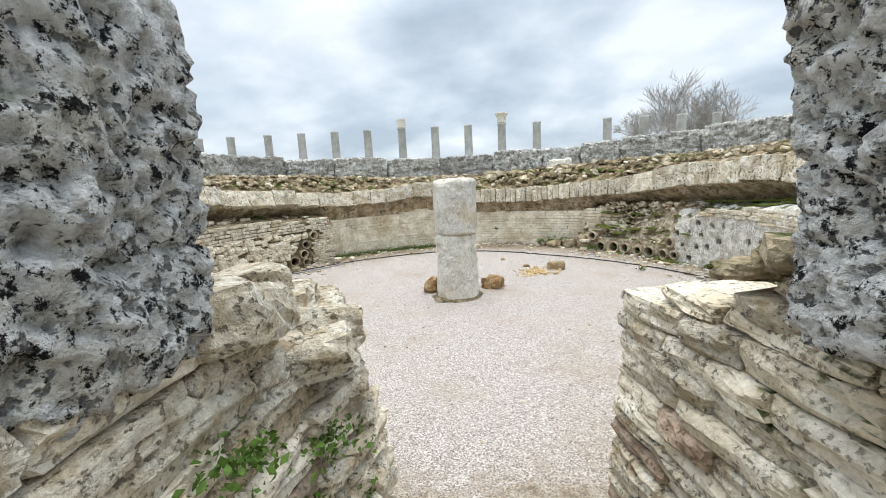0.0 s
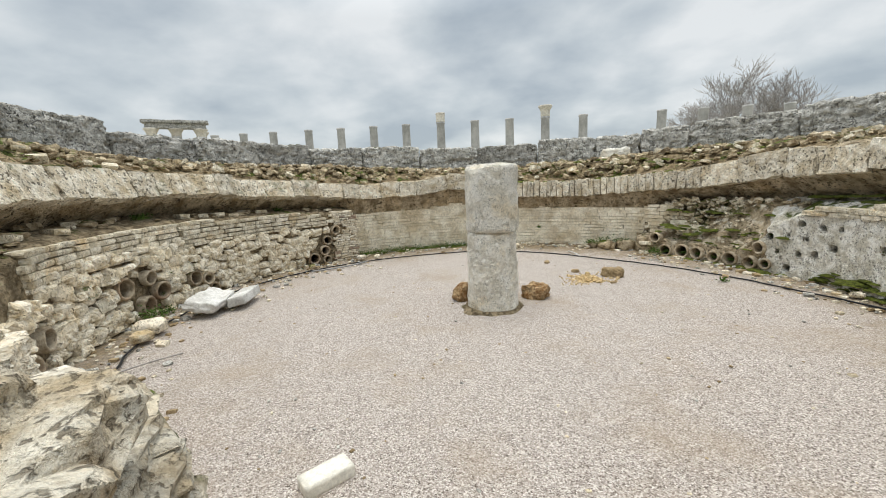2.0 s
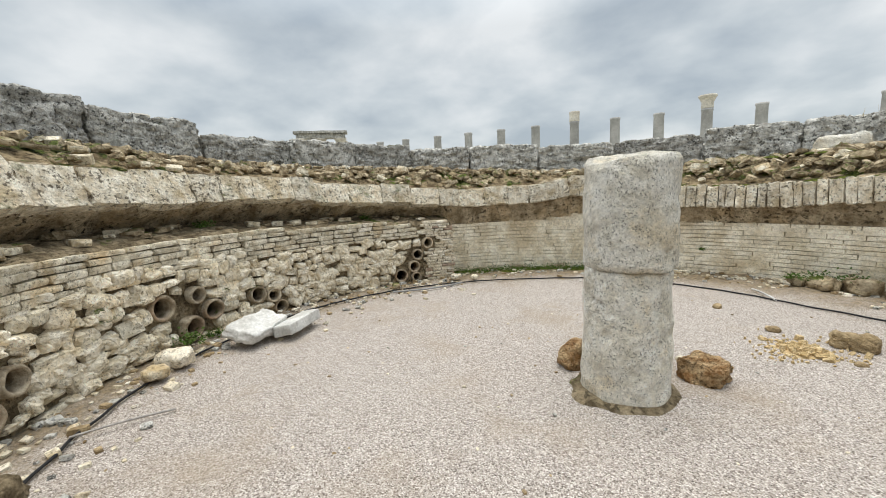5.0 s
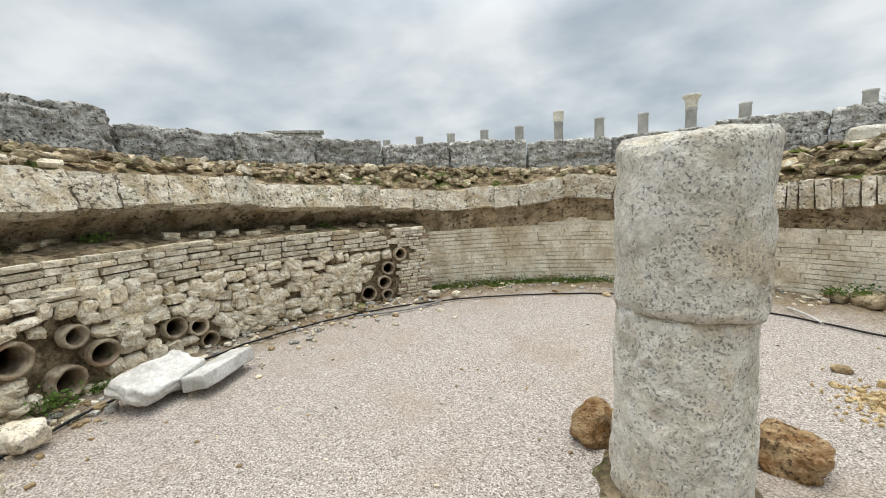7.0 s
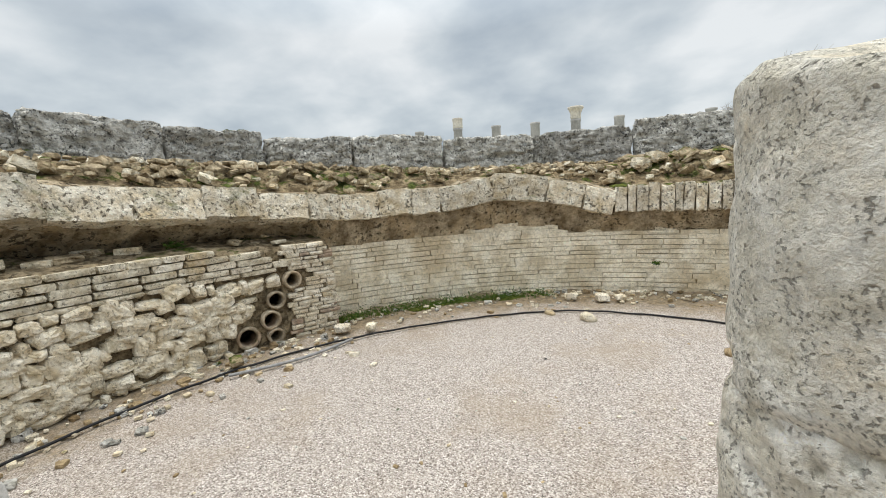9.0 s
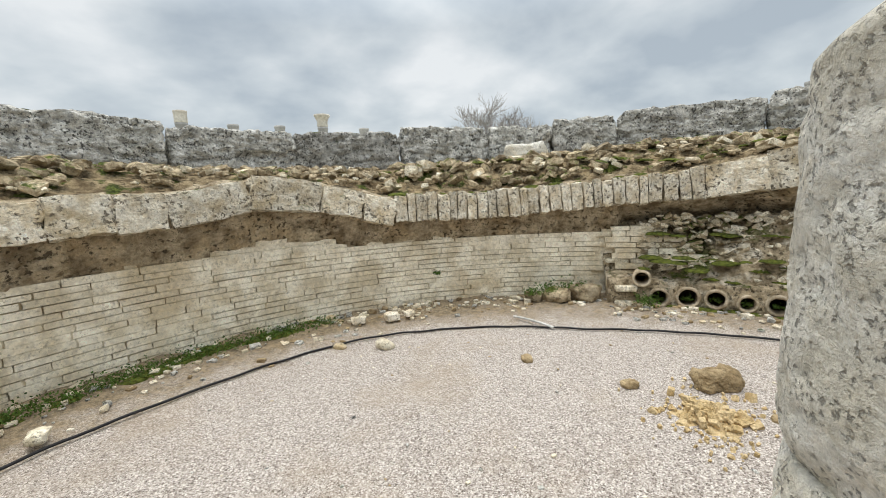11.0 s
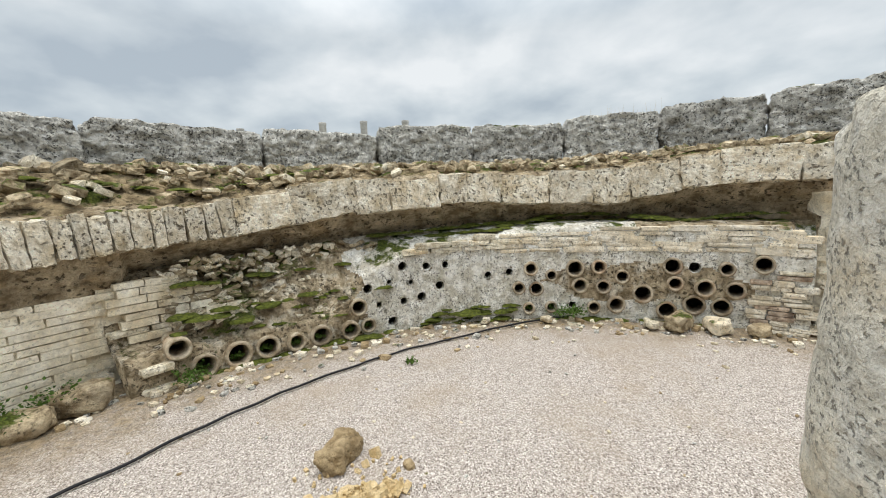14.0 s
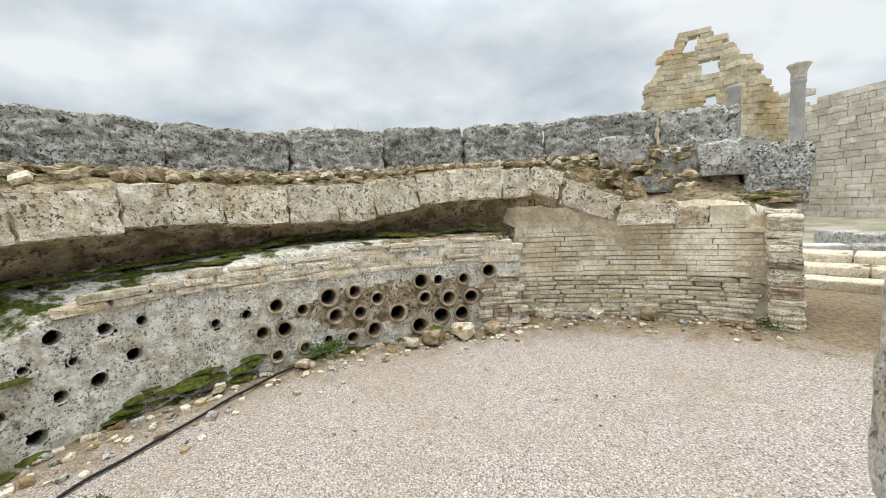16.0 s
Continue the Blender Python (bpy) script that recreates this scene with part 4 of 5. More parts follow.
lay(pier, "pier_stone", pier_parts, "pier_stones", 120)
niche = courses(-44, 38, R_NICHE, 0.03, lambda az: max(0.86, CORN_Z(az) - 0.36) + 0.02, (0.055, 0.075), (0.3, 0.6), (P_THIN, P_THIN), depth=0.1, proud=0.011, jitter=0.5)
lay(wall, "plaster_course", niche, "plaster_courses", 290)

rr_top = lambda az: 0.56
recess = courses(131.5, 165.5, R_NICHE, 0.03, rr_top, (0.05, 0.065), (0.25, 0.6), (P_WHITE, P_CREAM), depth=0.16, proud=0.034, jitter=1.0)
recess += courses(131.5, 165.0, R_NICHE, 0.57, lambda az: 1.22, (0.055, 0.075), (0.3, 0.7), (P_THIN, P_THIN, P_WHITE), depth=0.14, proud=0.014, jitter=0.4)
recess += courses(149, 165, R_NICHE, 1.2, lambda az: 1.42, (0.17, 0.22), (0.3, 0.55), (P_CORN, P_THIN), depth=0.16, proud=0.02, jitter=0.5)
recess += courses(-176.5, -142, R_NICHE, 0.03, lambda az: 1.2, (0.06, 0.11), (0.2, 0.5), (P_CREAM, P_WHITE), depth=0.16, proud=0.05, jitter=2.0)
recess_wall = new("recess_masonry")
tagged(recess_wall, "pale coursed masonry of the recesses beside the entrance", "wall", kind="structure")
lay(recess_wall, "course_stone", recess, "course_stones", 300)

end = courses(124, 131.3, R_BENCH, 0.03, lambda az: 0.8, (0.04, 0.06), (0.14, 0.34), (P_WHITE, P_CREAM, P_BRICK), holes=CLUSTER_PIPES + PLASTER_HOLES, jitter=1.5, proud=0.03)
end += courses(88, 131, R_BENCH, 0.86, RIGHT_TOP, (0.05, 0.08), (0.25, 0.6), (P_WHITE, P_WHITE), holes=CLUSTER_PIPES, jitter=2.0, proud=0.008, skip=0.12, loose_z=0.006)
end += courses(66, 90, R_BENCH, 0.92, lambda az: RIGHT_TOP(az) + 0.06, (0.05, 0.07), (0.2, 0.5), (P_CREAM, P_BRICK, P_WHITE, P_BANK), jitter=2, proud=0.02)
end += courses(38.4, 46, R_BENCH, 0.02, lambda az: 0.36, (0.05, 0.07), (0.2, 0.4), (P_CREAM, P_GREY), holes=RIGHT_PIPES, jitter=2, proud=0.04)


def slope_r(az, z):
    """The radius of the broken face above the floor pipes."""
    k = max(0.0, min(1.0, (az - 46) / 12))
    return 4.7 + k * (0.3 * max(0.0, min(1.0, (z - 0.34) / 0.56)) - 0.28)


end += courses(37.5, 50, 4.6, 0.4, lambda az: 0.98 - 0.035 * max(0.0, az - 43), (0.055, 0.075), (0.15, 0.4), (P_THIN, P_THIN, P_CREAM), depth=0.12, proud=0.02, jitter=2.0, skip=0.06, stand=slope_r)
for i in range(480):
    a, k = rnd.uniform(43, 70), rnd.random()
    z = 0.32 + 0.76 * k
    if clear_of(a, z, RIGHT_PIPES + PLASTER_HOLES):
        rad = slope_r(a, z) + 0.01
        s = rnd.uniform(0.03, 0.085)
        flat = rnd.uniform(0.35, 0.9)
        end.append((rnd.choice((P_CREAM, P_ROUND, P_BANK, P_BANK, P_ROUNDW, P_BANK)[rnd.randrange(6)]), ring_pose(a, rad, z, rnd.uniform(-35, 35), rnd.uniform(-35, 35), rnd.uniform(-40, 40)), (s * 1.5, 0.09, s * flat)))
lay(bench_right, "bench_stone", end, "bench_rubble", 300)


def side_courses(az, sign, r0, r1, top, flare):
    """Courses on the side of the entrance passage."""
    parts, z = [], 0.0
    while z < 1.5:
        h = rnd.uniform(0.045, 0.085)
        r = r0 + rnd.uniform(0, 0.025)
        while r < r1:
            ln = rnd.uniform(0.12, 0.4)
            if z + h * 0.5 < top(r):
                p = on(az, r + ln / 2, z + h / 2)
                side = Vector((math.cos(radians(az)), -math.sin(radians(az)), 0)) * sign
                p += side * (-0.09 + rnd.uniform(-0.014, 0.014) - 0.06 * z * flare)
                pl = P_JAMB if rnd.random() < 0.4 else (P_JAMBW if rnd.random() < 0.85 else P_JAMBB)
                parts.append((rnd.choice(pl), pose(p.x, p.y, p.z, 0, 0, 90 - az) @ pose(0, 0, 0, rnd.uniform(-3, 3), rnd.uniform(-2, 2), rnd.uniform(-2.5, 2.5)), (ln * 1.03, 0.3, h * 1.06)))
            r += ln
        z += h
    return parts


jambs = new("entrance_masonry")
tagged(jambs, "layered cream stones and bricks lining the entrance", "wall", kind="structure")
js = side_courses(AZ_R, 1, 4.5, 6.3, lerp_table([(4.5, 1.25), (5.0, 1.44), (5.2, 1.5), (6.4, 1.55)]), 1)
js += side_courses(AZ_L, -1, 4.5, 6.3, lerp_table([(4.5, 1.1), (4.75, 1.22), (5.0, 1.4), (5.2, 1.46), (6.4, 1.46)]), 1)
for i in range(60):
    left = i % 2
    a = rnd.uniform(-177, -166) if left else rnd.uniform(162, 169.6)
    r = rnd.uniform(4.6, 5.2) if left else rnd.uniform(4.95, 5.25)
    s = rnd.uniform(0.12, 0.3) if left else rnd.uniform(0.06, 0.15)
    z = (1.12 if left else 1.3) + (r - 4.6) * 0.4 + (rnd.uniform(0, 0.12) if left else 0) + (max(0, a + 177) * 0.03 if left else 0)
    js.append((rnd.choice(P_JAMB if left else P_BANK), ring_pose(a, r, z, rnd.uniform(-40, 40), rnd.uniform(-12, 12), rnd.uniform(-12, 12)), (s * 1.5, s, s * 0.45)))
lay(jambs, "jamb_stone", js, "jamb_rubble", 220)

core_me = rough_mesh("jamb_core", (0.64, 0.5, 1.3), M_MORTAR, 16, 0.04, 2.6, 911, 0.7)
ob = obj("jamb_core", core_me, M_MORTAR, jambs, ring_pose(-172.3, 4.74, 0.42))
mass, z = [], 0.0
while z < 1.2:
    th = rnd.uniform(0.035, 0.065)
    grow = 1.08 - 0.3 * (z / 1.2) ** 1.5
    for k in range(13):
        t = 2 * math.pi * (k + rnd.uniform(-0.25, 0.25)) / 13
        px, py = math.cos(t) * 0.44 * grow, math.sin(t) * 0.38 * grow
        m = ring_pose(-172.3, 4.74, z + th / 2) @ pose(px, py, rnd.uniform(-0.015, 0.015), rnd.uniform(-6, 6), rnd.uniform(-6, 6), math.degrees(t) + 90 + rnd.uniform(-18, 18))
        mass.append((rnd.choice(P_JAMB if rnd.random() < 0.6 else P_JAMBW), m, (rnd.uniform(0.2, 0.36), rnd.uniform(0.2, 0.3), th * rnd.uniform(0.9, 1.25))))
    z += th
for k in range(46):
    m = ring_pose(-172.3 + rnd.uniform(-3.5, 3.5), 4.74 + rnd.uniform(-0.2, 0.25), 1.16 + rnd.uniform(-0.03, 0.05), rnd.uniform(0, 180), rnd.uniform(-10, 10), rnd.uniform(-8, 8))
    mass.append((rnd.choice(P_JAMB), m, (rnd.uniform(0.08, 0.26), rnd.uniform(0.07, 0.18), rnd.uniform(0.03, 0.07))))
jamb_left = new("entrance_pier")
tagged(jamb_left, "eroded pier of layered cream slabs beside the entrance", "wall", kind="structure")
lay(jamb_left, "pier_slab", mass, "pier_slabs", 240)

# ---- rubble stones on the bank ----
bank = []
for i in range(2000):
    a = rnd.uniform(AZ_L + 4, 158)
    k = rnd.random() ** 0.8
    z0, z1 = CORN_Z(a) + CORN_H(a) + 0.04, CAP_Z(a)
    r = 4.78 + k * 1.05
    z = z0 + (z1 - z0) * min(1, k * 1.7) if z1 > z0 else z1
    s = rnd.uniform(0.03, 0.1) * (1.5 if 5 < a < 45 and rnd.random() < 0.4 else 1.0)
    pl = (P_CREAM, P_BANK, P_BANK, P_BANK, P_BANK, P_BANK)[rnd.randrange(6)]
    bank.append((rnd.choice(pl), ring_pose(a, r, z + s * 0.05, rnd.uniform(-60, 60), rnd.uniform(-30, 30), rnd.uniform(-30, 30)), (s * rnd.uniform(1.2, 2.0), s * 1.2, s * rnd.uniform(0.5, 1.0))))
lay(fill, "bank_stone", bank, "bank_rubble", 300, key=lambda p: -p[2][0])

# ---- pebbles and debris along the foot of the wall ----
debris = []
for i in range(1500):
    a = rnd.uniform(-160, 168)
    out = abs(rnd.gauss(0, 0.28))
    foot = 4.3 if (-142 < a < -44 or 38 < a < 131) else 4.7
    r = foot - out * (1.3 if a < 0 else 1)
    if r < 3.0:
        continue
    s = rnd.uniform(0.012, 0.05) if i % 7 else rnd.uniform(0.04, 0.085)
    debris.append((rnd.choice((P_CREAM, P_WHITE, P_OCHRE, P_GREY)[rnd.randrange(4)]), ring_pose(a, r, max(0, r - 3.7) * 0.05 + s * 0.2, rnd.uniform(0, 180), rnd.uniform(-20, 20)), (s * 1.4, s, s * 0.6)))
for i in range(260):
    a, r = rnd.uniform(0, 360), 3.6 * math.sqrt(rnd.random())
    s = rnd.uniform(0.008, 0.02)
    debris.append((rnd.choice((P_CREAM, P_OCHRE, P_GREY)[rnd.randrange(3)]), ring_pose(a, r, s * 0.2, rnd.uniform(0, 180)), (s * 1.6, s, s * 0.6)))
ob = gather("scattered_pebbles", debris, None)
tagged(ob, "scattered pebbles and stone chips on the gravel", "pebbles", kind="stuff")


# ---- plants ----
def leaf_clump(name, spots, n, leaf, spread, m, label, category, upright=0.4, seed=1):
    r2 = random.Random(seed)
    verts, faces = [], []
    for p, k in spots:
        for i in range(int(n * k)):
            c = p + Vector((r2.gauss(0, spread), r2.gauss(0, spread), abs(r2.gauss(0, spread * 0.7)))) * k
            d = Vector((r2.uniform(-1, 1), r2.uniform(-1, 1), r2.uniform(-0.2, 1) * upright + 0.15)).normalized()
            side = d.cross(Vector((r2.uniform(-1, 1), r2.uniform(-1, 1), r2.uniform(-1, 1)))).normalized()
            ln = leaf * r2.uniform(0.6, 1.3)
            b = len(verts)
            up = d.cross(side) * ln * 0.12
            verts += [c, c + d * ln * 0.5 + side * ln * 0.3 + up, c + d * ln, c + d * ln * 0.5 - side * ln * 0.3 + up]
            faces += [(b, b + 1, b + 2), (b, b + 2, b + 3)]
    me = mesh_of(name, verts, faces)
    return tagged(obj(name, me, m), label, category, kind="stuff")


leaf_clump("weeds", [(on(a, r, z), k) for a, r, z, k in ((43.5, 4.22, 0.08, 1.2), (29, 4.5, 0.12, 1.4), (33, 4.55, 0.15, 1.3), (99, 4.24, 0.1, 1.2), (101, 4.25, 0.12, 1.0), (-103, 4.15, 0.1, 1.3),
                                                         (-98, 4.2, 0.05, 0.8), (11, 4.68, 0.42, 0.4), (167, 4.55, 0.05, 1.2), (26, 4.4, 0.15, 0.8), (70.0, 3.4, 0.01, 0.45), (-130, 4.6, 1.02, 0.8), (-93, 4.7, 1.24, 0.9), (-62, 4.75, 1.14, 0.7))],
           150, 0.034, 0.06, M_LEAF, "low green weeds growing at the foot of the wall", "plant", seed=3)
leaf_clump("pipe_weeds", [(on(a, R_BENCH + 0.06, z - r * 0.55), 0.55) for a, z, r in RIGHT_PIPES[1:8] + CLUSTER_PIPES[-2:]], 120, 0.035, 0.05, M_LEAF, "small green leaves growing inside the clay pipes", "plant", seed=4)
leaf_clump("jamb_weeds", [(on(-178.3, 4.95, 1.0), 1.0), (on(-178.3, 5.1, 0.9), 0.8), (on(-178.4, 4.8, 0.75), 0.5), (on(-178.2, 5.3, 1.2), 0.9)], 170, 0.022, 0.05, M_LEAF, "green weeds rooted between the jamb stones", "plant", seed=5)
leaf_clump("grass_strip", [(on(a, 4.5 + 0.06 * math.sin(a * 2.2), 0.04), 0.6 + 0.6 * abs(math.sin(a * 0.7))) for a in np.arange(-43, -6, 0.5)], 44, 0.026, 0.06, M_LEAF, "thin strip of low grass at the wall foot", "grass", upright=1.0, seed=6)


def moss_patches():
    verts, faces = [], []
    r2 = random.Random(8)
    spots = [(a, 4.74, CORN_Z(a) + CORN_H(a) * 0.97) for a in np.arange(4, 44, 2.3)] + [(a, 4.5 + 0.3 * abs(math.sin(a * 2.3)), RIGHT_TOP(a) + 0.05 + 0.08 * abs(math.sin(a * 2.3))) for a in np.arange(68, 128, 1.3)] + [(a, 5.75, CAP_Z(a)) for a in np.arange(40, 112, 5.3)]
    spots += [(a, 4.31, 0.02 + 0.16 * abs(math.sin(a * 1.7))) for a in np.arange(78, 93, 1.5)] + [(a, 4.3, 0.04) for a in np.arange(44, 130, 2.7)] + [(a, 4.62, 0.55 + 0.35 * abs(math.sin(a))) for a in np.arange(46, 74, 2.1)]
    spots += [(a, 4.56 + 0.1 * math.sin(a * 3.1), 0.045) for a in np.arange(-43, -8, 0.7)] + [(a, 4.36, 0.03 + 0.2 * abs(math.sin(a * 2.9))) for a in np.arange(77, 92, 0.9)]
    spots += [(a, 4.4 + 0.1 * abs(math.sin(a)), 0.3 + 0.3 * abs(math.sin(a * 1.3))) for a in np.arange(44, 70, 0.9)] + [(a, 4.8, RIGHT_BACK(a) + 0.0) for a in np.arange(70, 128, 0.9)]
    for a in np.arange(2, 80, 1.7):
        k = 0.1 + 0.5 * abs(math.sin(a * 1.9))
        low_z = CORN_Z(a) + CORN_H(a) + 0.04
        spots.append((a, 4.78 + k * 1.05, low_z + max(0.0, CAP_Z(a) - low_z) * min(1, k * 1.7)))
    spots += [(167, 4.9, 1.5), (166, 5.1, 1.55), (168, 5.05, 1.52), (165, 4.95, 1.5)]
    for a, r, z in spots:
        c = on(a + r2.uniform(-0.8, 0.8), r + r2.uniform(-0.03, 0.05), z)
        s, ox = r2.uniform(0.03, 0.1), r2.uniform(0, 50)
        b = len(verts)
        for k in range(5):
            for q in range(14):
                t = q / 14 * 6.283
                d = s * math.sin(k / 4 * 1.5708) * (1 + 0.45 * noise.noise(Vector((math.cos(t) * 1.5 + ox, math.sin(t) * 1.5, k * 0.4))))
                v = Vector((d * math.cos(t) * 1.5, d * math.sin(t), s * 0.4 * math.cos(k / 4 * 1.5708) - 0.02 + 0.012 * noise.noise(Vector((ox, t * 3, k)))))
                v.rotate(Euler((0, 0, radians(-a))))
                verts.append(c + v)
        for k in range(4):
            for q in range(14):
                faces.append((b + k * 14 + q, b + k * 14 + (q + 1) % 14, b + k * 14 + 14 + (q + 1) % 14, b + k * 14 + 14 + q))
    tagged(obj("moss_cushions", mesh_of("moss_cushions", verts, faces), M_MOSS), "bright green moss cushions on the ledges", "moss", kind="stuff")


moss_patches()


def stalks():
    r2 = random.Random(12)
    verts, faces = [], []
    for a, n in ((109, 16), (113, 14), (31, 5)):
        for i in range(n):
            p = on(a + r2.uniform(-3, 3), 6.1 + r2.uniform(-0.1, 0.2), CAP_T(a) - 0.03)
            h, lean = r2.uniform(0.08, 0.3), Vector((r2.uniform(-0.05, 0.05), r2.uniform(-0.05, 0.05), 0))
            b = len(verts)
            for k in range(3):
                q = 2.094 * k
                verts.append(p + Vector((0.004 * math.cos(q), 0.004 * math.sin(q), 0)))
            verts.append(p + lean + Vector((0, 0, h)))
            faces += [(b, b + 1, b + 3), (b + 1, b + 2, b + 3), (b + 2, b, b + 3)]
    tagged(obj("dry_grass", mesh_of("dry_grass", verts, faces), M_DRY), "dry grass stalks on top of the wall", "grass", kind="stuff")


stalks()

# ---- beyond the wall: colonnade ----
def lathe(name, rings, seg=20, m=None):
    verts, faces = [], []
    for r, z in rings:
        verts += [(r * math.cos(2 * math.pi * s / seg), r * math.sin(2 * math.pi * s / seg), z) for s in range(seg)]
    for k in range(len(rings) - 1):
        for s in range(seg):
            faces.append((k * seg + s, k * seg + (s + 1) % seg, (k + 1) * seg + (s + 1) % seg, (k + 1) * seg + s))
    faces += [list(range(seg - 1, -1, -1)), [(len(rings) - 1) * seg + s for s in range(seg)]]
    me = mesh_of(name, verts, faces)
    if m:
        me.materials.append(m)
    return me


SHAFT = lathe("shaft", [(0.36, 0), (0.36, 0.12), (0.3, 0.2), (0.285, 0.3), (0.275, 2.5), (0.25, 4.85), (0.275, 4.9), (0.275, 5.0)], m=M_GRANITE)
CAPITAL = lathe("capital", [(0.25, 0), (0.28, 0.08), (0.27, 0.3), (0.36, 0.5), (0.42, 0.58), (0.42, 0.66)], 8, M_RUIN)
BAND = lathe("capital", [(0.27, 0), (0.29, 0.05), (0.28, 0.3), (0.3, 0.5), (0.3, 0.56)], 16, M_RUIN)
GROUP_COL = "columns of the ruined colonnade"


def far_column(x, y, height, top=None, wide=1.0):
    root = new("stone_column")
    root.matrix_basis = pose(x, y, -0.06)
    tagged(root, "grey granite column shaft standing in the ruins" if top is None else "grey granite column with a weathered capital", "column", GROUP_COL)
    piece("shaft", SHAFT, root, pose(0, 0, 0), (wide, wide, height / 5.0))
    if top:
        piece("capital", top, root, pose(0, 0, height), (wide, wide, wide))


for x in COLS_X:
    far_column(x * 1.05 + 0.7, FAR_Y, 6.95 - 0.012 * x, None, FAR_WIDE)
far_column(-5.72, FAR_Y, 7.05, BAND, FAR_WIDE)
far_column(3.72, FAR_Y, 6.9, CAPITAL, FAR_WIDE)
for x, y, h in EAST_COLS:
    far_column(x, y, h, None, 0.95)
far_column(*WEST_COL, CAPITAL, 1.3)

# ---- beyond the wall: corner with entablature ----
ent = new("ruined_entablature")
ent.matrix_basis = pose(-21.2, 25.3, -0.06, 0, 0, 38) @ Matrix.Diagonal((1.18, 1.18, 1.13, 1))
tagged(ent, "four columns carrying a weathered stone entablature", "ruin")
for x, y in ((-1.15, 0), (0.0, 0), (1.2, 0), (1.2, 1.3)):
    piece("shaft", SHAFT, ent, pose(x, y, 0), (0.9, 0.9, 0.94))
    piece("capital", CAPITAL, ent, pose(x, y, 4.6), (0.9, 0.9, 0.85))
obj("architrave", rough_mesh("architrave", (2.9, 0.5, 0.3), M_CAP, 5, 0.02, 3, 401, 0.1), parent=ent, matrix=pose(0.05, 0, 5.3))
obj("architrave", rough_mesh("architrave", (0.5, 1.7, 0.3), M_CAP, 5, 0.02, 3, 402, 0.1), parent=ent, matrix=pose(1.2, 0.85, 5.3))
obj("cornice_slab", rough_mesh("cornice_slab", (3.2, 0.75, 0.16), M_CAP, 6, 0.03, 3, 403, 0.1), parent=ent, matrix=pose(0.05, 0, 5.53))


# ---- beyond the wall: leafless tree ----
def tree(x, y, h, seed):
    r2 = random.Random(seed)
    verts, faces = [], []

    def limb(p, d, ln, r, level):
        n = 3
        pts, rr = [p], [r]
        for i in range(n):
            d = (d + Vector((r2.uniform(-0.16, 0.16), r2.uniform(-0.16, 0.16), r2.uniform(-0.06, 0.08)))).normalized()
            pts.append(pts[-1] + d * ln / n)
            rr.append(r * (1 - 0.45 * (i + 1) / n))
        seg = 6 if level < 2 else 3
        b = len(verts)
        for q, rad in zip(pts, rr):
            u = d.orthogonal().normalized()
            w = d.cross(u)
            verts.extend(q + (u * math.cos(6.283 * s / seg) + w * math.sin(6.283 * s / seg)) * rad for s in range(seg))
        for k in range(n):
            for s in range(seg):
                faces.append((b + k * seg + s, b + k * seg + (s + 1) % seg, b + (k + 1) * seg + (s + 1) % seg, b + (k + 1) * seg + s))
        if level < 6:
            for i in range((7, 5, 4, 4, 3, 3)[level]):
                k = r2.uniform(0.45, 1.0)
                q = pts[min(n, int(k * n))]
                e = (d + Vector((r2.uniform(-1, 1), r2.uniform(-1, 1), r2.uniform(-0.25, 0.7))) * (1.3 if level < 2 else 0.9)).normalized()
                limb(q, e, ln * (1.3 if level == 0 else 1.0) * r2.uniform(0.58, 0.8), max(0.02, rr[-1] * 0.6), level + 1)

    limb(Vector((x, y, -0.1)), Vector((0, 0, 1)), h * 0.27, h * 0.025, 0)
    tagged(obj("bare_tree", mesh_of("bare_tree", verts, faces), M_TWIG), "leafless grey tree with a dense twiggy crown", "tree")


tree(*TREE, 3)


# ---- beyond the entrance: tower, long wall, steps ----
def ashlar_wall(root, length, top, rows, m_pool, curve=0.0, openings=(), depth=0.9, block=(0.6, 1.1), name="ashlar_block"):
    """Courses of squared blocks with a broken outline; openings go right through."""
    parts = []
    n = int(max(top(u) for u in np.linspace(0, 1, 30)) / rows)
    for k in range(n):
        z, x = k * rows, rnd.uniform(-0.3, 0)
        while x < length:
            ln = rnd.uniform(*block)
            mid = (x + ln / 2) / length
            if z + rows * 0.5 < top(min(max(mid, 0), 1)) + rnd.uniform(-0.12, 0.12) and not any(a < x + ln / 2 < b and c < z + rows / 2 < d for a, b, c, d in openings):
                t = (mid - 0.5) * curve
                px = math.sin(t) * length / curve if curve else (mid - 0.5) * length
                py = (1 - math.cos(t)) * length / curve if curve else 0.0
                parts.append((rnd.choice(m_pool), pose(px, -py + rnd.uniform(-0.03, 0.03), z + rows / 2, 0, 0, -math.degrees(t)), (ln * 0.99, depth, rows * 0.985)))
            x += ln
    lay(root, name, parts, name + "s", 280, key=lambda p: -p[1].translation.z)


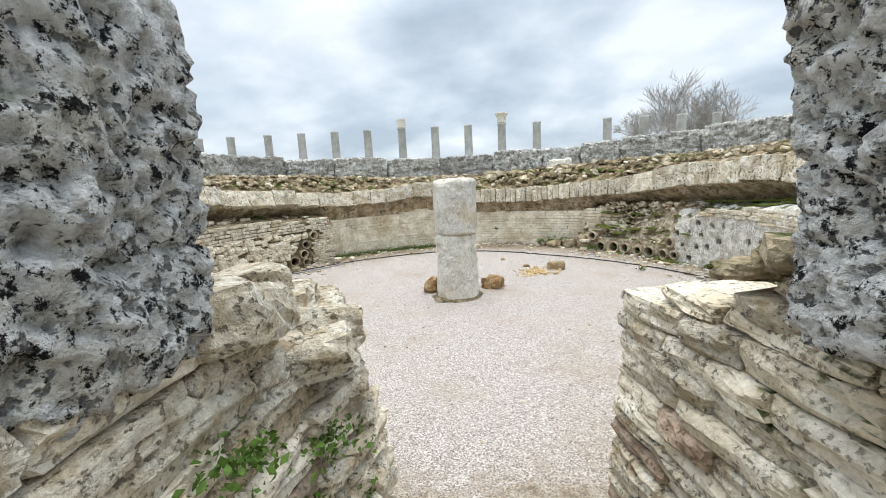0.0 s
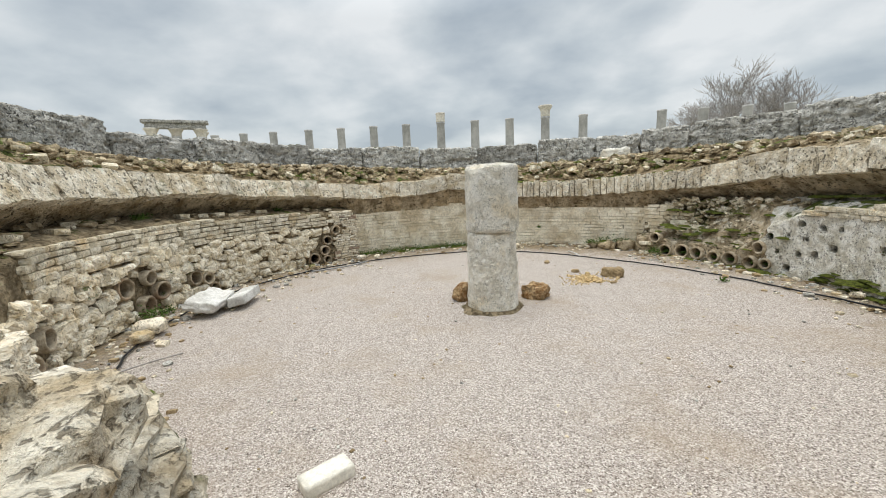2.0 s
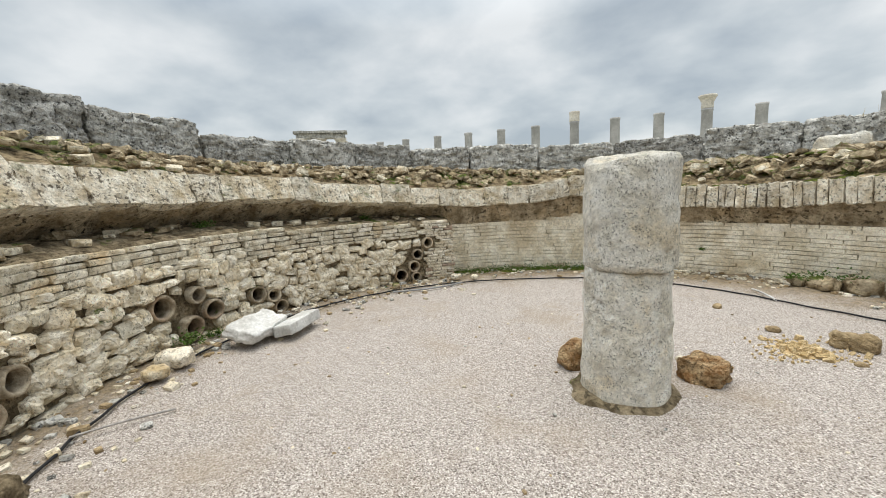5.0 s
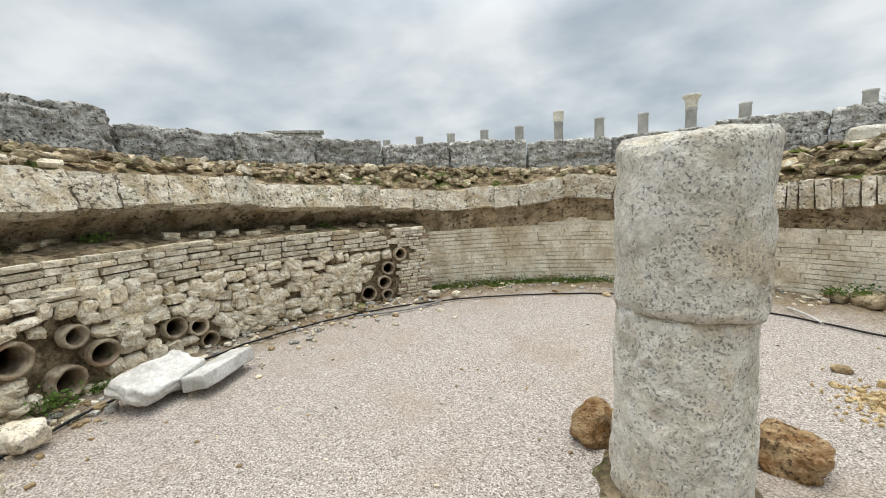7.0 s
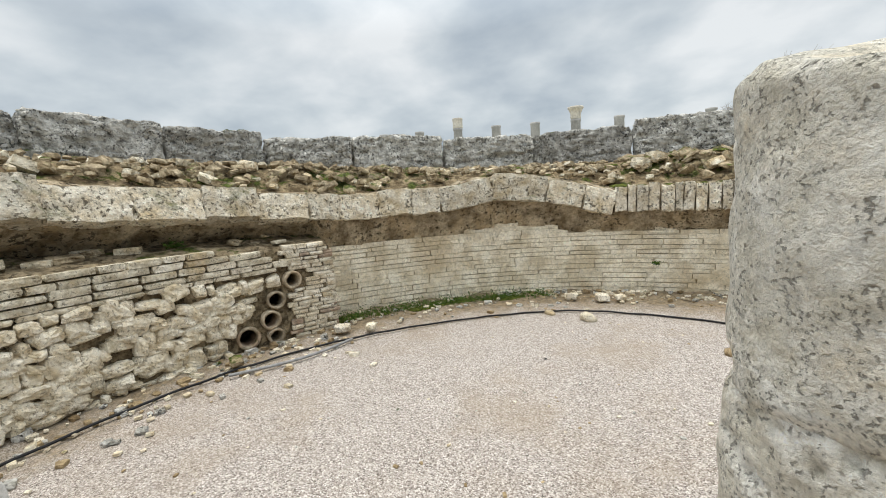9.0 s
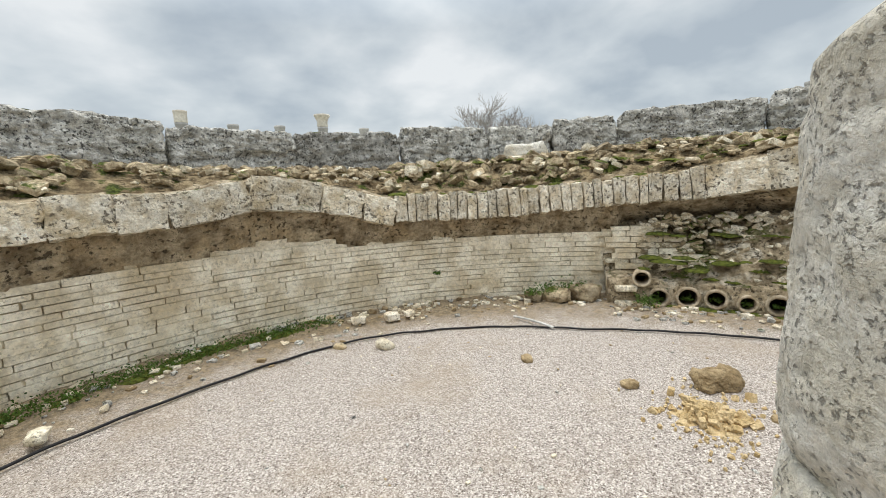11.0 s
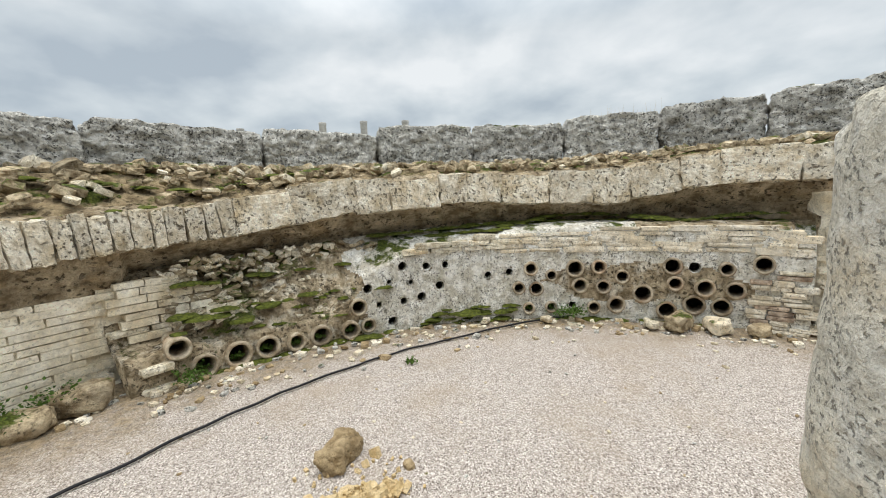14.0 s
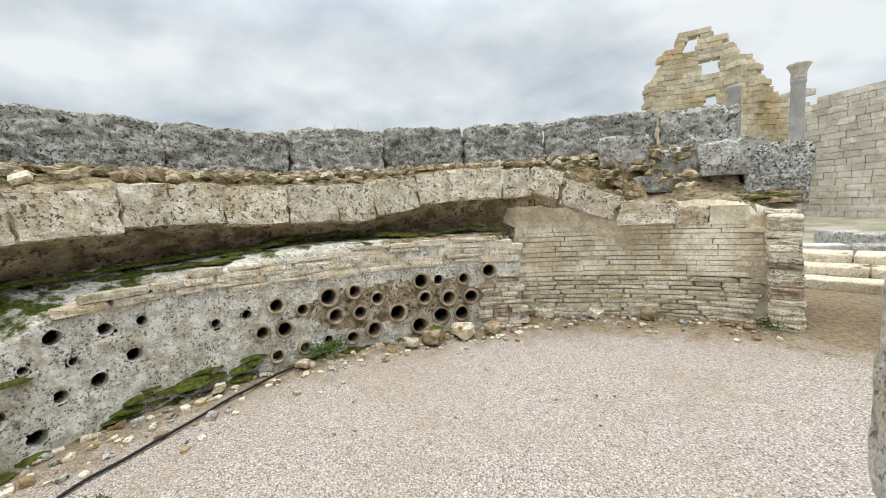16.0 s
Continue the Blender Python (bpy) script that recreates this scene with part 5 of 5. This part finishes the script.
P_TOWER = pool("ashlar_block", M_TOWER, 6, amp=0.025, seed=500, roundness=0.2)
P_RUIN = pool("ashlar_block", M_RUIN, 6, amp=0.025, seed=530, roundness=0.2)
tower = new("ruined_tower")
tower.matrix_basis = TOWER_POSE
tagged(tower, "tall ruined golden ashlar gate tower with open windows", "tower")
ashlar_wall(tower, 5.6, lerp_table([(0, 8.2), (0.1, 9.8), (0.2, 10.6), (0.3, 11.7), (0.62, 11.5), (0.75, 10.4), (0.85, 9.3), (1, 8.6)]), 0.3, P_TOWER, 0.9,
            [(1.95, 2.6, 10.2, 11.0), (2.95, 3.7, 8.6, 9.5), (3.1, 3.7, 6.9, 7.4)], block=(0.35, 0.75))
tower_side = new("ruined_tower_flank")
tower_side.matrix_basis = FLANK_POSE
tagged(tower_side, "stepped ruined flank wall of the gate tower", "ruin")
ashlar_wall(tower_side, 3.4, lerp_table([(0, 9.6), (0.25, 9.2), (0.35, 7.9), (0.6, 7.4), (0.7, 7.2), (1, 6.3)]), 0.3, P_TOWER, 0.3, block=(0.35, 0.75))
long_wall = new("long_ashlar_wall")
long_wall.matrix_basis = LONG_POSE
tagged(long_wall, "long pale ashlar wall of the ruined town", "wall")
ashlar_wall(long_wall, 16.0, lerp_table([(0, 6.5), (0.3, 6.5), (0.31, 7.6), (0.37, 7.6), (0.38, 6.5), (0.5, 6.8), (1, 7.6)]), 0.36, P_RUIN, 0.0, block=(0.5, 1.0))
far_column(*GATE_COL[:2], GATE_COL[2], CAPITAL, 0.85)
far_column(*GATE_COL2[:2], GATE_COL2[2], None, 1.0)
for i, (y, z, w) in enumerate(((-1.6, 0.0, 0.5), (-2.15, 0.14, 0.6), (-2.8, 0.28, 0.8))):
    for j in range(4):
        st = obj("step_block", rough_mesh("step_block", (1.1, w, 0.17), M_WHITE, 6, 0.012, 3, 600 + i * 7 + j, 0.2), matrix=pose(-1.3 + j * 1.12 + 0.2 * i, y, z + 0.05, 0, 0, rnd.uniform(-2, 2)))
        tagged(st, "worn white marble step block outside the entrance", "step", "steps outside the entrance")
for i, (x, y, s) in enumerate(((0.2, -5.2, 0.9), (1.4, -5.6, 0.7), (-0.9, -6.2, 1.0), (2.5, -4.8, 0.6), (0.9, -7.6, 1.1), (3.4, -7.0, 0.9), (-1.8, -8.0, 1.0))):
    loose("marble_block", x, y, (s * 1.5, s * 0.7, s * 0.42), M_MARBLE if i % 2 else M_CAP, i * 31, "fallen marble block lying in the ruins", "block", seed=700 + i, roundness=0.3, amp=0.06, power=6, group="fallen blocks outside")
